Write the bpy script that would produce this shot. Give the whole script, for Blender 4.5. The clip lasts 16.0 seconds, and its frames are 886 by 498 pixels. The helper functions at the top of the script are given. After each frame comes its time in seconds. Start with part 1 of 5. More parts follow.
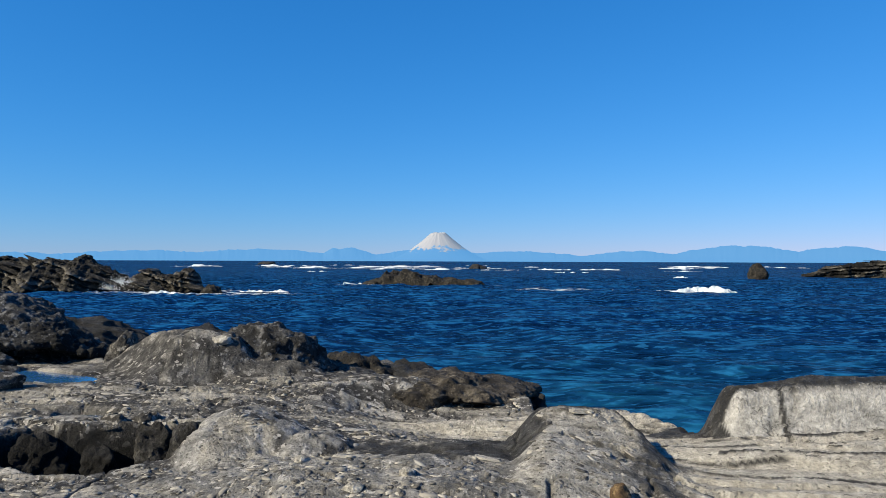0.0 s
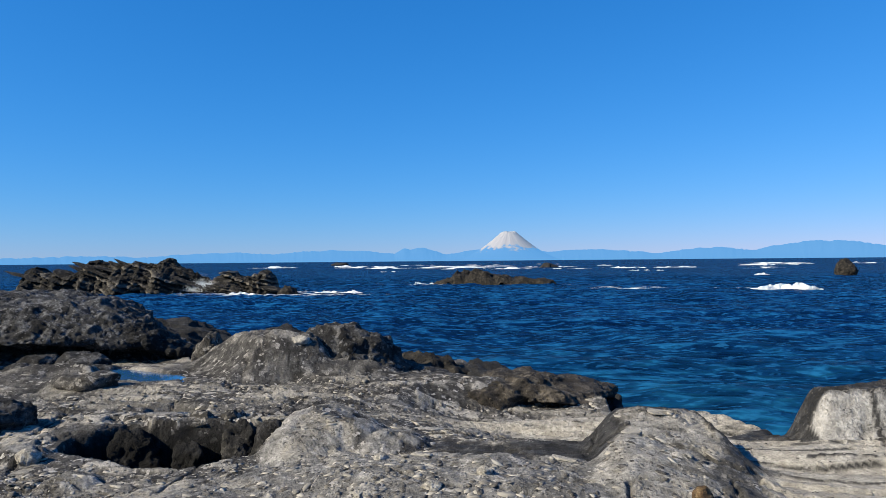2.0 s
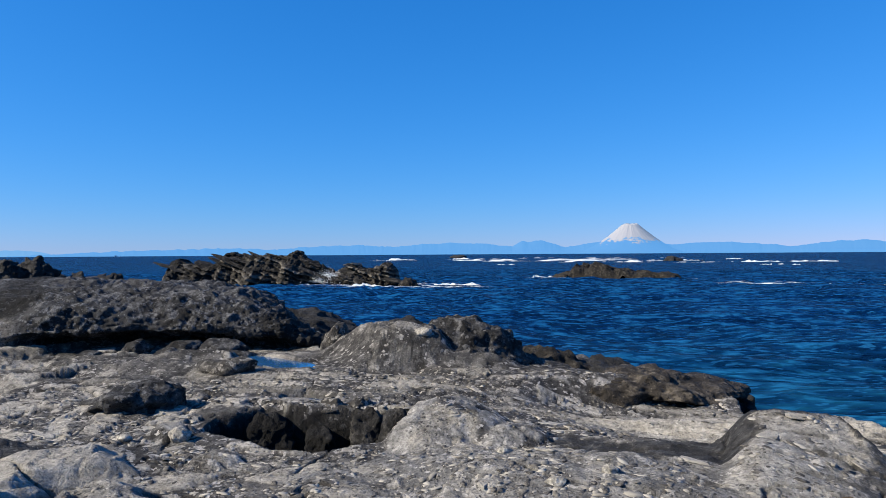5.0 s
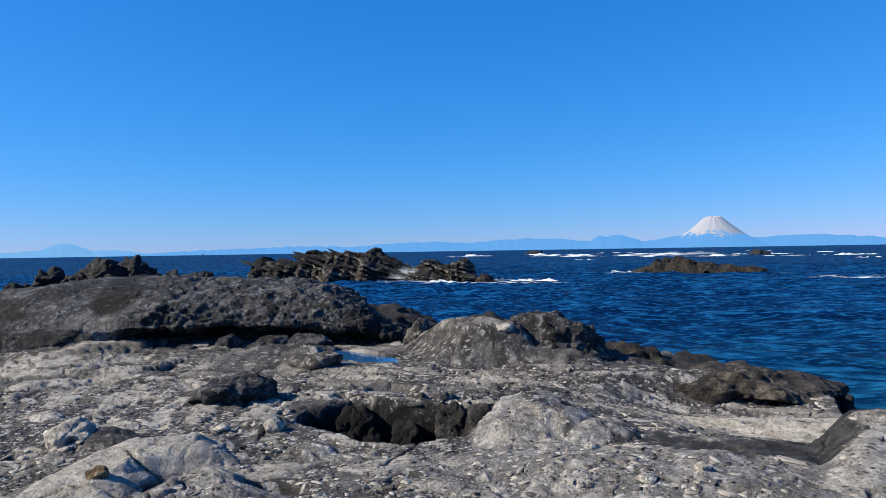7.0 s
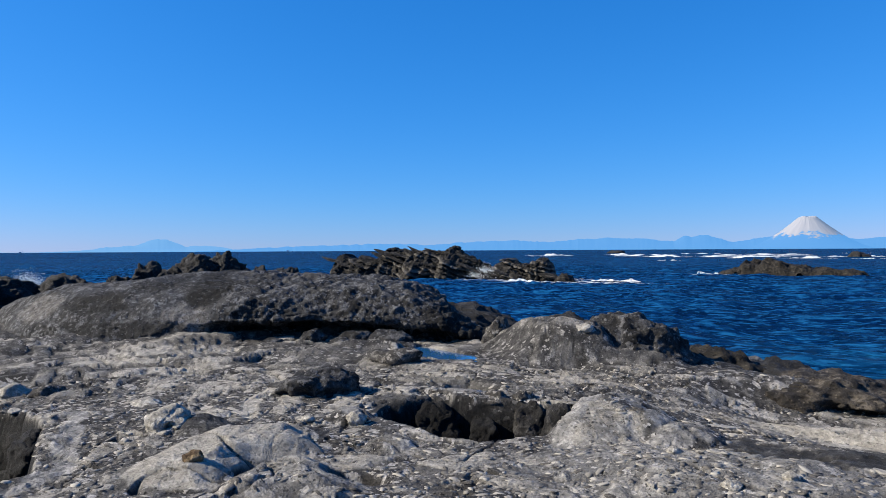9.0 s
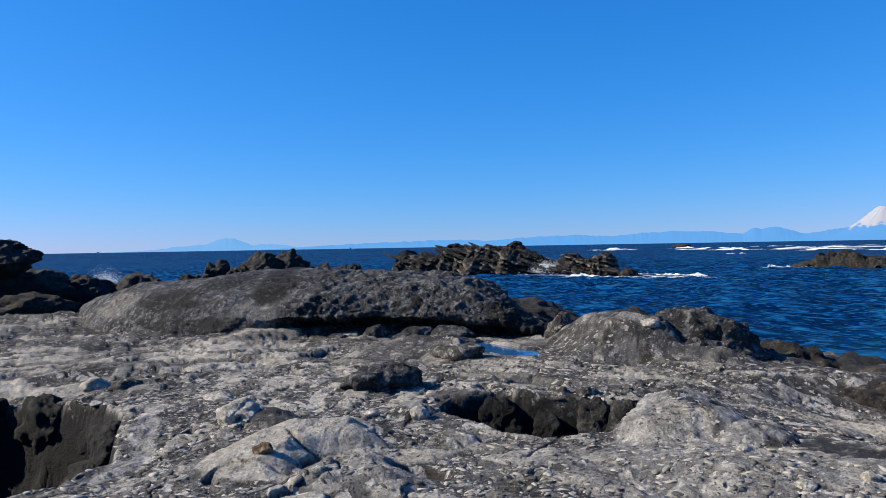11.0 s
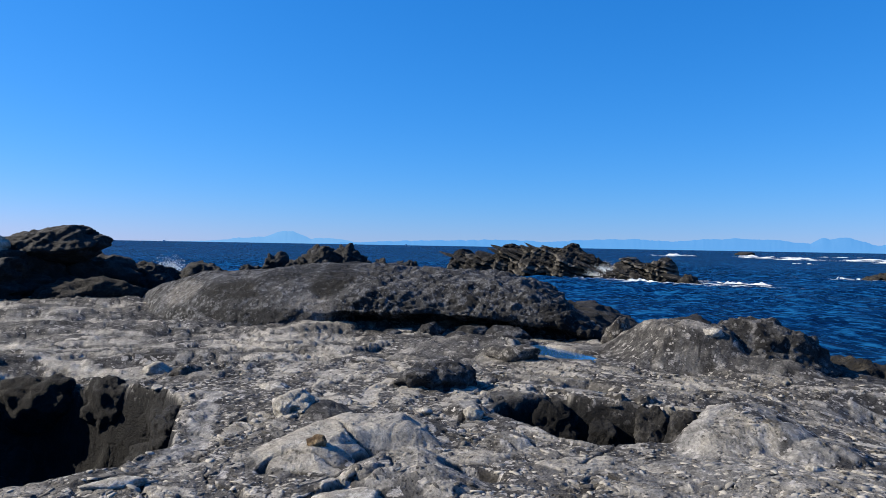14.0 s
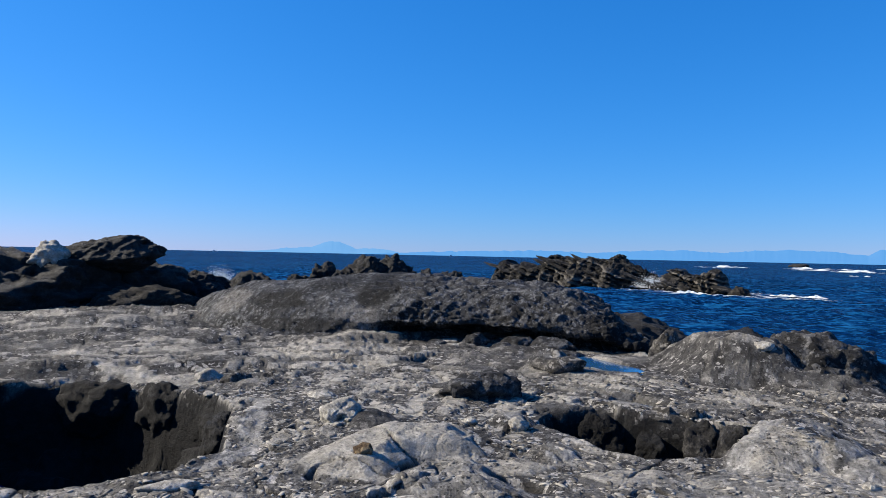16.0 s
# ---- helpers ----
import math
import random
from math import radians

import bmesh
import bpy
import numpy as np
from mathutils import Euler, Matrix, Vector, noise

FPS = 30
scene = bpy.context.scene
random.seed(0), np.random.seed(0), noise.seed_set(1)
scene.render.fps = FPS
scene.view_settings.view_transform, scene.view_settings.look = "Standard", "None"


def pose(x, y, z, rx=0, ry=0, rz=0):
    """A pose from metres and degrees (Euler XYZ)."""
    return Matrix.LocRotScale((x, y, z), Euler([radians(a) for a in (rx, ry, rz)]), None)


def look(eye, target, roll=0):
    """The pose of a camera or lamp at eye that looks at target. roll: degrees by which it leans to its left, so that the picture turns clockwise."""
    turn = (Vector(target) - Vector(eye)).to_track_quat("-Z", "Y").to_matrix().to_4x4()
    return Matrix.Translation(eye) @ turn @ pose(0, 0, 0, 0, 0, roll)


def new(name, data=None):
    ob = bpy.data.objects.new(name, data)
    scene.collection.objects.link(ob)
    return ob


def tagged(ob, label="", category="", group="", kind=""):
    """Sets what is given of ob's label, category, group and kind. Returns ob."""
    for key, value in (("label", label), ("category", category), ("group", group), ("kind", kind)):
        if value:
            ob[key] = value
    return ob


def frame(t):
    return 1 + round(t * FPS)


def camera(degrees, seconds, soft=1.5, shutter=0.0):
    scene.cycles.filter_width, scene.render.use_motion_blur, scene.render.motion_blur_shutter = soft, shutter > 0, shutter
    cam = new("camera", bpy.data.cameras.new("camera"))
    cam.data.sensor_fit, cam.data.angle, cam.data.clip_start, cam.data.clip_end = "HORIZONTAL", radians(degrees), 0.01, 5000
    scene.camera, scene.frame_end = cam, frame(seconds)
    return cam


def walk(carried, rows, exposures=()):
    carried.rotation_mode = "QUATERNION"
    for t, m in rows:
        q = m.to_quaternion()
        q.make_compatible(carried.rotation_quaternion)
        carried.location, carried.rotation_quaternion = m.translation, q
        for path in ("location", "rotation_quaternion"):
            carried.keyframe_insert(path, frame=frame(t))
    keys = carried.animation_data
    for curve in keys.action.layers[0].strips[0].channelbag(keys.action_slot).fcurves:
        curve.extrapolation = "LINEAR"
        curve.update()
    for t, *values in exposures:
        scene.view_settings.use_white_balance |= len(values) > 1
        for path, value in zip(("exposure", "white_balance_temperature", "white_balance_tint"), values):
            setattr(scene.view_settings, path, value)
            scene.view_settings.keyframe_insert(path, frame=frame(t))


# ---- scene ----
cam = camera(63.1, 16.0, soft=0.8)
PATH = [
    (0, (-0.178, 0.498, 2.914), (-0.245, 2.497, 2.947), 0.2),
    (0.5, (-0.18, 0.487, 2.916), (-0.3, 2.483, 2.948), 0.2),
    (1, (-0.185, 0.47, 2.92), (-0.351, 2.463, 2.951), 0.1),
    (1.5, (-0.2, 0.458, 2.922), (-0.411, 2.447, 2.954), -0.2),
    (2, (-0.202, 0.458, 2.922), (-0.463, 2.441, 2.954), -0.5),
    (2.5, (-0.213, 0.452, 2.928), (-0.545, 2.424, 2.957), -0.5),
    (3, (-0.218, 0.453, 2.93), (-0.612, 2.414, 2.957), -0.4),
    (3.5, (-0.224, 0.45, 2.926), (-0.661, 2.401, 2.95), -0.4),
    (4, (-0.224, 0.444, 2.93), (-0.706, 2.385, 2.951), -0.3),
    (6.5, (-0.273, 0.366, 2.941), (-0.997, 2.23, 2.947), -0.8),
    (7, (-0.283, 0.35, 2.94), (-1.059, 2.193, 2.945), -0.9),
    (7.5, (-0.291, 0.342, 2.94), (-1.142, 2.152, 2.943), -0.9),
    (8, (-0.291, 0.323, 2.943), (-1.197, 2.107, 2.945), -0.8),
    (8.5, (-0.276, 0.307, 2.947), (-1.217, 2.072, 2.949), -0.6),
    (9, (-0.271, 0.297, 2.943), (-1.244, 2.045, 2.946), -0.3),
    (9.5, (-0.27, 0.28, 2.941), (-1.274, 2.01, 2.943), -0.2),
    (10, (-0.258, 0.274, 2.943), (-1.32, 1.969, 2.945), -0.5),
    (12.5, (-0.359, 0.326, 2.943), (-1.506, 1.964, 2.931), -1.1),
    (13, (-0.408, 0.34, 2.925), (-1.588, 1.955, 2.918), -0.6),
    (13.5, (-0.367, 0.324, 2.935), (-1.572, 1.92, 2.926), 1.2),
    (14, (-0.331, 0.317, 2.938), (-1.571, 1.886, 2.928), 1.0),
    (14.5, (-0.326, 0.323, 2.936), (-1.593, 1.871, 2.927), 1.0),
    (15, (-0.32, 0.313, 2.939), (-1.609, 1.842, 2.935), 1.0),
    (15.5, (-0.313, 0.292, 2.937), (-1.625, 1.802, 2.944), 1.2),
    (16, (-0.313, 0.282, 2.938), (-1.648, 1.771, 2.955), 1.2),
]
walk(cam, [(t, look(eye, target, roll)) for t, eye, target, roll in PATH], [(0, 0.88, 7050, 5), (2, 0.9, 6850, 7), (4, 0.92, 6650, 9), (7, 0.93, 6500, 10), (16, 0.93, 6500, 10)])

# world, sun and exposure
SUN_AZ, SUN_EL = -121.0, 34.0
world = bpy.data.worlds.new("world")
scene.world = world
world.use_nodes = True
wn = world.node_tree
sky = wn.nodes.new("ShaderNodeTexSky")
sky.sky_type = "NISHITA"
sky.sun_disc = False
sky.sun_elevation = radians(SUN_EL)
sky.sun_rotation = radians(SUN_AZ)
sky.altitude = 0.0
sky.air_density = 1.0
sky.dust_density = 0.0
sky.ozone_density = 6.0
# a deep, clear winter blue: each channel of the sky is scaled and bent a little
split = wn.nodes.new("ShaderNodeSeparateColor")
join = wn.nodes.new("ShaderNodeCombineColor")
wn.links.new(sky.outputs[0], split.inputs[0])
for channel, gain, power in ((0, 0.194, 1.5), (1, 1.096, 0.75), (2, 2.545, 0.62)):
    bend = wn.nodes.new("ShaderNodeMath")
    bend.operation = "POWER"
    bend.inputs[1].default_value = power
    scale = wn.nodes.new("ShaderNodeMath")
    scale.operation = "MULTIPLY"
    scale.inputs[1].default_value = gain
    wn.links.new(split.outputs[channel], bend.inputs[0])
    wn.links.new(bend.outputs[0], scale.inputs[0])
    wn.links.new(scale.outputs[0], join.inputs[channel])
wn.links.new(join.outputs[0], wn.nodes["Background"].inputs[0])
wn.nodes["Background"].inputs[1].default_value = 0.062
sun_data = bpy.data.lights.new("sun", "SUN")
sun_data.energy = 5.0
sun_data.angle = radians(0.5)
sun_data.color = (1.0, 0.91, 0.76)
sun = new("sun", sun_data)
sun_dir = Vector((math.sin(radians(SUN_AZ)) * math.cos(radians(SUN_EL)), math.cos(radians(SUN_AZ)) * math.cos(radians(SUN_EL)), math.sin(radians(SUN_EL))))
sun.matrix_world = look(sun_dir * 60, (0, 0, 0))


# noise in arrays
TABLE = np.random.RandomState(101).permutation(65536).reshape(256, 256) / 32767.5 - 1
PERM = np.random.RandomState(102).permutation(256)


def ease(a):
    return a * a * a * (a * (a * 6 - 15) + 10)


def flat_noise(x, y, seed=0):
    fx, fy = np.floor(x), np.floor(y)
    ax, ay = ease(x - fx), ease(y - fy)
    ix, iy = fx.astype(np.int32) + seed * 37, fy.astype(np.int32) + seed * 91
    x0, x1, y0, y1 = ix & 255, (ix + 1) & 255, iy & 255, (iy + 1) & 255
    low = TABLE[y0, x0] * (1 - ax) + TABLE[y0, x1] * ax
    high = TABLE[y1, x0] * (1 - ax) + TABLE[y1, x1] * ax
    return low * (1 - ay) + high * ay


def solid_noise(x, y, z, seed=0):
    fx, fy, fz = np.floor(x), np.floor(y), np.floor(z)
    ax, ay, az = ease(x - fx), ease(y - fy), ease(z - fz)
    ix, iy, iz = fx.astype(np.int32) + seed * 37, fy.astype(np.int32), fz.astype(np.int32)
    out = 0
    for dz in (0, 1):
        pz = PERM[(iz + dz) & 255]
        for dy in (0, 1):
            py = PERM[(pz + iy + dy) & 255]
            row = PERM[(py + ix) & 255] * (1 - ax) + PERM[(py + ix + 1) & 255] * ax
            out = out + row * (ay if dy else 1 - ay) * (az if dz else 1 - az)
    return out / 127.5 - 1


def turned(x, y):
    """The plan turned by some 37 degrees, so that octaves do not line up."""
    return 0.8 * x - 0.6 * y, 0.6 * x + 0.8 * y


def fbm(x, y, z=None, octaves=4, seed=0, gain=0.5):
    total, amp, k = 0, 1.0, 1.0
    for o in range(octaves):
        if z is None:
            total = total + amp * flat_noise(x * k + o * 17.3, y * k - o * 9.1, seed + o)
            x, y = turned(x, y)
        else:
            total = total + amp * solid_noise(x * k + o * 17.3, y * k - o * 9.1, z * k + o * 5.7, seed + o)
        amp *= gain
        k *= 2.03
    return total


def ridged(x, y, z=None, octaves=3, seed=0):
    total, amp, k = 0, 1.0, 1.0
    for o in range(octaves):
        if z is None:
            total = total + amp * (1 - 2 * np.abs(flat_noise(x * k + o * 7.7, y * k + o * 3.3, seed + o)))
            x, y = turned(x, y)
        else:
            total = total + amp * (1 - 2 * np.abs(solid_noise(x * k + o * 7.7, y * k + o * 3.3, z * k, seed + o)))
        amp *= 0.5
        k *= 2.1
    return total


def cells(x, y, seed=0):
    """Distance to the nearest and second nearest of scattered seeds, and that seed's two random numbers."""
    ix, iy = np.floor(x).astype(np.int32), np.floor(y).astype(np.int32)
    best, second = np.full_like(x, 9.0), np.full_like(x, 9.0)
    tag, tint = np.zeros_like(x), np.zeros_like(x)
    for dx in (-1, 0, 1):
        for dy in (-1, 0, 1):
            gx, gy = ix + dx, iy + dy
            a, b = (gx + seed * 37) & 255, (gy + seed * 91) & 255
            px, py = gx + TABLE[b, a] * 0.45 + 0.5, gy + TABLE[a, b] * 0.45 + 0.5
            d = np.hypot(px - x, py - y)
            near = d < best
            second = np.where(near, best, np.minimum(second, d))
            tag = np.where(near, TABLE[(b + 101) & 255, a] * 0.5 + 0.5, tag)
            tint = np.where(near, TABLE[b, (a + 57) & 255] * 0.5 + 0.5, tint)
            best = np.where(near, d, best)
    return best, second, tag, tint


def smooth(a, b, v):
    k = np.clip((v - a) / (b - a), 0, 1)
    return k * k * (3 - 2 * k)


# materials
def material(name):
    m = bpy.data.materials.new(name)
    m.use_nodes = True
    return m, m.node_tree.nodes, m.node_tree.links, m.node_tree.nodes["Principled BSDF"]


class Nodes:
    """Short hands for building a node tree."""

    def __init__(self, name):
        self.mat, self.n, self.l, self.out = material(name)
        self.coord = self.n.new("ShaderNodeTexCoord").outputs["Object"]

    def place(self, scale=(1, 1, 1), spin=(0, 0, 0)):
        m = self.n.new("ShaderNodeMapping")
        m.inputs["Scale"].default_value = scale
        m.inputs["Rotation"].default_value = [radians(a) for a in spin]
        self.l.new(self.coord, m.inputs["Vector"])
        return m.outputs[0]

    def noise(self, scale, detail=6, rough=0.6, at=None, warp=0.0):
        t = self.n.new("ShaderNodeTexNoise")
        t.inputs["Scale"].default_value, t.inputs["Detail"].default_value = scale, detail
        t.inputs["Roughness"].default_value, t.inputs["Distortion"].default_value = rough, warp
        self.l.new(at or self.coord, t.inputs["Vector"])
        return t.outputs["Fac"]

    def voronoi(self, scale, feature="F1", at=None, output="Distance", rand=1.0):
        t = self.n.new("ShaderNodeTexVoronoi")
        t.feature = feature
        t.inputs["Scale"].default_value, t.inputs["Randomness"].default_value = scale, rand
        self.l.new(at or self.coord, t.inputs["Vector"])
        return t.outputs[output]

    def ramp(self, value, a, b):
        r = self.n.new("ShaderNodeMapRange")
        r.inputs["From Min"].default_value, r.inputs["From Max"].default_value = a, b
        r.interpolation_type = "SMOOTHSTEP"
        self.l.new(value, r.inputs["Value"])
        return r.outputs[0]

    def math(self, op, a, b):
        m = self.n.new("ShaderNodeMath")
        m.operation = op
        for slot, v in ((0, a), (1, b)):
            if isinstance(v, (int, float)):
                m.inputs[slot].default_value = v
            else:
                self.l.new(v, m.inputs[slot])
        return m.outputs[0]

    def mix(self, factor, a, b, how="MIX"):
        m = self.n.new("ShaderNodeMix")
        m.data_type, m.blend_type = "RGBA", how
        for slot, v in ((0, factor), (6, a), (7, b)):
            if isinstance(v, (int, float)):
                m.inputs[slot].default_value = v
            elif isinstance(v, tuple):
                m.inputs[slot].default_value = (*v, 1)
            else:
                self.l.new(v, m.inputs[slot])
        return m.outputs[2]

    def span(self, value, a, b, c, d):
        """Value from a..b laid onto c..d."""
        r = self.n.new("ShaderNodeMapRange")
        for slot, v in zip(("From Min", "From Max", "To Min", "To Max"), (a, b, c, d)):
            r.inputs[slot].default_value = v
        self.l.new(value, r.inputs["Value"])
        return r.outputs[0]

    def times(self, colour, value):
        return self.mix(1.0, colour, value, "MULTIPLY")

    def attribute(self, name):
        a = self.n.new("ShaderNodeAttribute")
        a.attribute_name = name
        return a.outputs["Fac"]

    def bump(self, height, strength, distance, under=None):
        b = self.n.new("ShaderNodeBump")
        b.inputs["Strength"].default_value, b.inputs["Distance"].default_value = strength, distance
        self.l.new(height, b.inputs["Height"])
        if under:
            self.l.new(under, b.inputs["Normal"])
        return b.outputs[0]

    def finish(self, colour, rough=0.85, normal=None, specular=0.3):
        for key, v in (("Base Color", colour), ("Roughness", rough)):
            if isinstance(v, (int, float)):
                self.out.inputs[key].default_value = v
            elif isinstance(v, tuple):
                self.out.inputs[key].default_value = (*v, 1)
            else:
                self.l.new(v, self.out.inputs[key])
        self.out.inputs["Specular IOR Level"].default_value = specular
        if normal:
            self.l.new(normal, self.out.inputs["Normal"])
        return self.mat


def rock_material(name, mid, light, deep, grain=1.0, pits=0.6, speck=0.5, zones=False, specular=0.25, pieces=0.0, stains=False):
    """Weathered stone: blotches, flecks, pits and grain; zones reads the shelf's rock kinds."""
    k = Nodes(name)
    broad = k.noise(1.3 * grain, 5, 0.62, warp=0.4)
    medium = k.noise(7 * grain, 6, 0.65)
    fine = k.noise(45 * grain, 5, 0.7)
    c = k.mix(k.ramp(broad, 0.38, 0.66), deep, mid)
    c = k.mix(k.ramp(medium, 0.46, 0.70), c, light)
    if stains:
        c = k.mix(k.attribute("band"), c, tuple(v * 2.6 for v in light))
        c = k.mix(k.attribute("pale"), c, k.mix(k.ramp(medium, 0.4, 0.65), (0.13, 0.12, 0.108), (0.20, 0.188, 0.17)))
        c = k.mix(k.attribute("stain"), c, k.mix(k.ramp(medium, 0.4, 0.7), tuple(v * 0.55 for v in deep), deep))
    if pieces:
        for size, share in ((8.5, 0.88), (17.0, 0.78)):
            at = k.n.new("ShaderNodeVectorMath")
            at.operation = "ADD"
            wob = k.n.new("ShaderNodeTexNoise")
            wob.inputs["Scale"].default_value = size * 0.9
            shift = k.n.new("ShaderNodeVectorMath")
            shift.operation = "SCALE"
            shift.inputs["Scale"].default_value = 1.7 / size
            k.l.new(k.coord, wob.inputs["Vector"])
            k.l.new(wob.outputs["Color"], shift.inputs[0])
            k.l.new(k.coord, at.inputs[0])
            k.l.new(shift.outputs[0], at.inputs[1])
            piece = k.n.new("ShaderNodeSeparateColor")
            k.l.new(k.voronoi(size, at=at.outputs[0], output="Color"), piece.inputs[0])
            core = k.ramp(k.voronoi(size, at=at.outputs[0]), 0.50, 0.46)
            pale = k.math("MULTIPLY", k.math("MULTIPLY", core, k.ramp(piece.outputs[0], share, share + 0.02)), pieces)
            dim = k.math("MULTIPLY", k.math("MULTIPLY", core, k.ramp(piece.outputs[1], share, share + 0.02)), pieces * 0.8)
            keep = k.ramp(k.noise(0.9, 4, 0.6), 0.34, 0.48)
            c = k.mix(k.math("MULTIPLY", pale, keep), c, tuple(min(0.6, v * 2.2 + 0.003) for v in light))
            c = k.mix(k.math("MULTIPLY", dim, keep), c, tuple(v * 0.8 for v in deep))
            seam = k.ramp(k.voronoi(size, "DISTANCE_TO_EDGE", at=at.outputs[0]), 0.07, 0.0)
            c = k.mix(k.math("MULTIPLY", k.math("MULTIPLY", seam, keep), 0.6 * pieces), c, tuple(v * 0.35 for v in deep))
    if zones:
        sand = k.mix(k.ramp(medium, 0.35, 0.68), (0.252, 0.233, 0.198), (0.38, 0.356, 0.308))
        chalk = k.mix(k.ramp(medium, 0.35, 0.6), (0.20, 0.195, 0.185), (0.335, 0.326, 0.308))
        crust = k.mix(k.ramp(medium, 0.42, 0.72), (0.010, 0.0099, 0.0098), (0.046, 0.0452, 0.045))
        clast = k.mix(k.attribute("tint"), (0.075, 0.071, 0.066), (0.36, 0.338, 0.298))
        c = k.mix(k.attribute("clast"), c, k.times(clast, k.span(medium, 0.3, 0.7, 0.7, 1.2)))
        c = k.mix(k.attribute("sand"), c, sand)
        c = k.mix(k.attribute("chalk"), c, chalk)
        c = k.mix(k.attribute("crust"), c, crust)
        # near-black for wet rock and the shade inside pit and hollow
        c = k.mix(k.attribute("wet_shade"), c, k.mix(k.ramp(medium, 0.42, 0.72), (0.0016, 0.0017, 0.0019), (0.0075, 0.0075, 0.0078)))
    bare = k.math("SUBTRACT", 1.0, k.math("MAXIMUM", k.math("MAXIMUM", k.math("MULTIPLY", k.attribute("sand"), 0.6), k.attribute("chalk")), k.math("MAXIMUM", k.attribute("wet_shade"), k.math("MULTIPLY", k.attribute("crust"), 0.85)))) if zones else 1.0
    flecks = k.ramp(k.voronoi(26 * grain), 0.30, 0.16)
    who = k.n.new("ShaderNodeSeparateColor")
    k.l.new(k.voronoi(26 * grain, output="Color"), who.inputs[0])
    some = k.ramp(who.outputs[0], 0.72, 0.76)
    c = k.mix(k.math("MULTIPLY", k.math("MULTIPLY", flecks, some), k.math("MULTIPLY", bare, speck)), c, tuple(min(0.6, v * 2.1 + 0.003) for v in light))
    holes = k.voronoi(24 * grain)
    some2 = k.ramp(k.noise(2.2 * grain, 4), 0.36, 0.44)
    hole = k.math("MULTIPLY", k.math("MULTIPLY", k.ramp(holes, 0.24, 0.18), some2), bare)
    keen = k.math("SUBTRACT", 1.0, k.math("MULTIPLY", k.math("MAXIMUM", k.attribute("sand"), k.attribute("chalk")), 0.45)) if zones else 1.0
    c = k.times(c, k.math("ADD", 1.0, k.math("MULTIPLY", k.span(fine, 0.34, 0.68, -0.4, 0.4), keen)))
    if stains:
        c = k.times(c, k.span(k.attribute("stain"), 0, 1, 1.0, 0.35))
    c = k.times(c, k.span(k.noise(16 * grain, 4, 0.6), 0.36, 0.64, 0.8, 1.2))
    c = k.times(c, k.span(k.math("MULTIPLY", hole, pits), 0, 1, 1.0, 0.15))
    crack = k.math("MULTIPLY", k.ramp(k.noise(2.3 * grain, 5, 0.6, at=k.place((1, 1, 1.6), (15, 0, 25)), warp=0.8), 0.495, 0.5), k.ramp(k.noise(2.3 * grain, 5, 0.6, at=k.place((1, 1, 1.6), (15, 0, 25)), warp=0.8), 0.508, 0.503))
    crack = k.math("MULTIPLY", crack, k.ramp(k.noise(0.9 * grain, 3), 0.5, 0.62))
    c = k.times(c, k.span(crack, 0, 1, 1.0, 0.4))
    h = k.math("SUBTRACT", k.math("ADD", medium, k.math("MULTIPLY", fine, 0.5)), k.math("ADD", k.math("MULTIPLY", hole, 0.8 * pits), k.math("MULTIPLY", crack, 0.4)))
    normal = k.bump(h, 1.0, 0.045 / grain)
    return k.finish(c, 0.88, normal, specular)


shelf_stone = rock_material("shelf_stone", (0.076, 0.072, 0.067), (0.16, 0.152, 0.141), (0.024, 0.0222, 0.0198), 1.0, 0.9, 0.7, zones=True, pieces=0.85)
dark_stone = rock_material("dark_stone", (0.039, 0.0386, 0.039), (0.105, 0.1035, 0.1035), (0.009, 0.0089, 0.009), 0.8, 0.9, 0.3, pieces=0.32)
hummock_stone = rock_material("hummock_stone", (0.040, 0.041, 0.0435), (0.118, 0.119, 0.123), (0.011, 0.0111, 0.0115), 0.9, 0.9, 0.45, pieces=0.3, stains=True)
wet_shaded_stone = rock_material("wet_shaded_stone", (0.010, 0.0099, 0.0101), (0.034, 0.0335, 0.0338), (0.003, 0.0030, 0.0031), 0.7, 0.6, 0.25, specular=0.4)
brown_stone = rock_material("brown_stone", (0.016, 0.014, 0.0115), (0.048, 0.042, 0.033), (0.006, 0.0054, 0.0048), 0.5, 0.7, 0.3)
bedded_stone = rock_material("bedded_stone", (0.012, 0.0110, 0.0098), (0.060, 0.054, 0.045), (0.0028, 0.0027, 0.0026), 0.35, 0.5, 0.2, stains=True)
grey_stone = rock_material("grey_stone", (0.085, 0.078, 0.07), (0.15, 0.14, 0.125), (0.026, 0.024, 0.021), 1.1, 0.7, 0.6, pieces=0.6)
clast_stone = rock_material("clast_stone", (0.34, 0.318, 0.275), (0.46, 0.435, 0.385), (0.22, 0.205, 0.175), 1.6, 0.25, 0.1)


def mesh_object(name, verts, faces, mat, parent=None, shade=True):
    data = bpy.data.meshes.new(name)
    data.from_pydata(verts, [], faces)
    data.materials.append(mat)
    if shade:
        data.shade_smooth()
    ob = new(name, data)
    ob.parent = parent
    return ob


def grid_faces(rows, cols):
    i = np.arange(rows * cols).reshape(rows, cols)
    return np.stack((i[:-1, :-1], i[:-1, 1:], i[1:, 1:], i[1:, :-1]), -1).reshape(-1, 4)


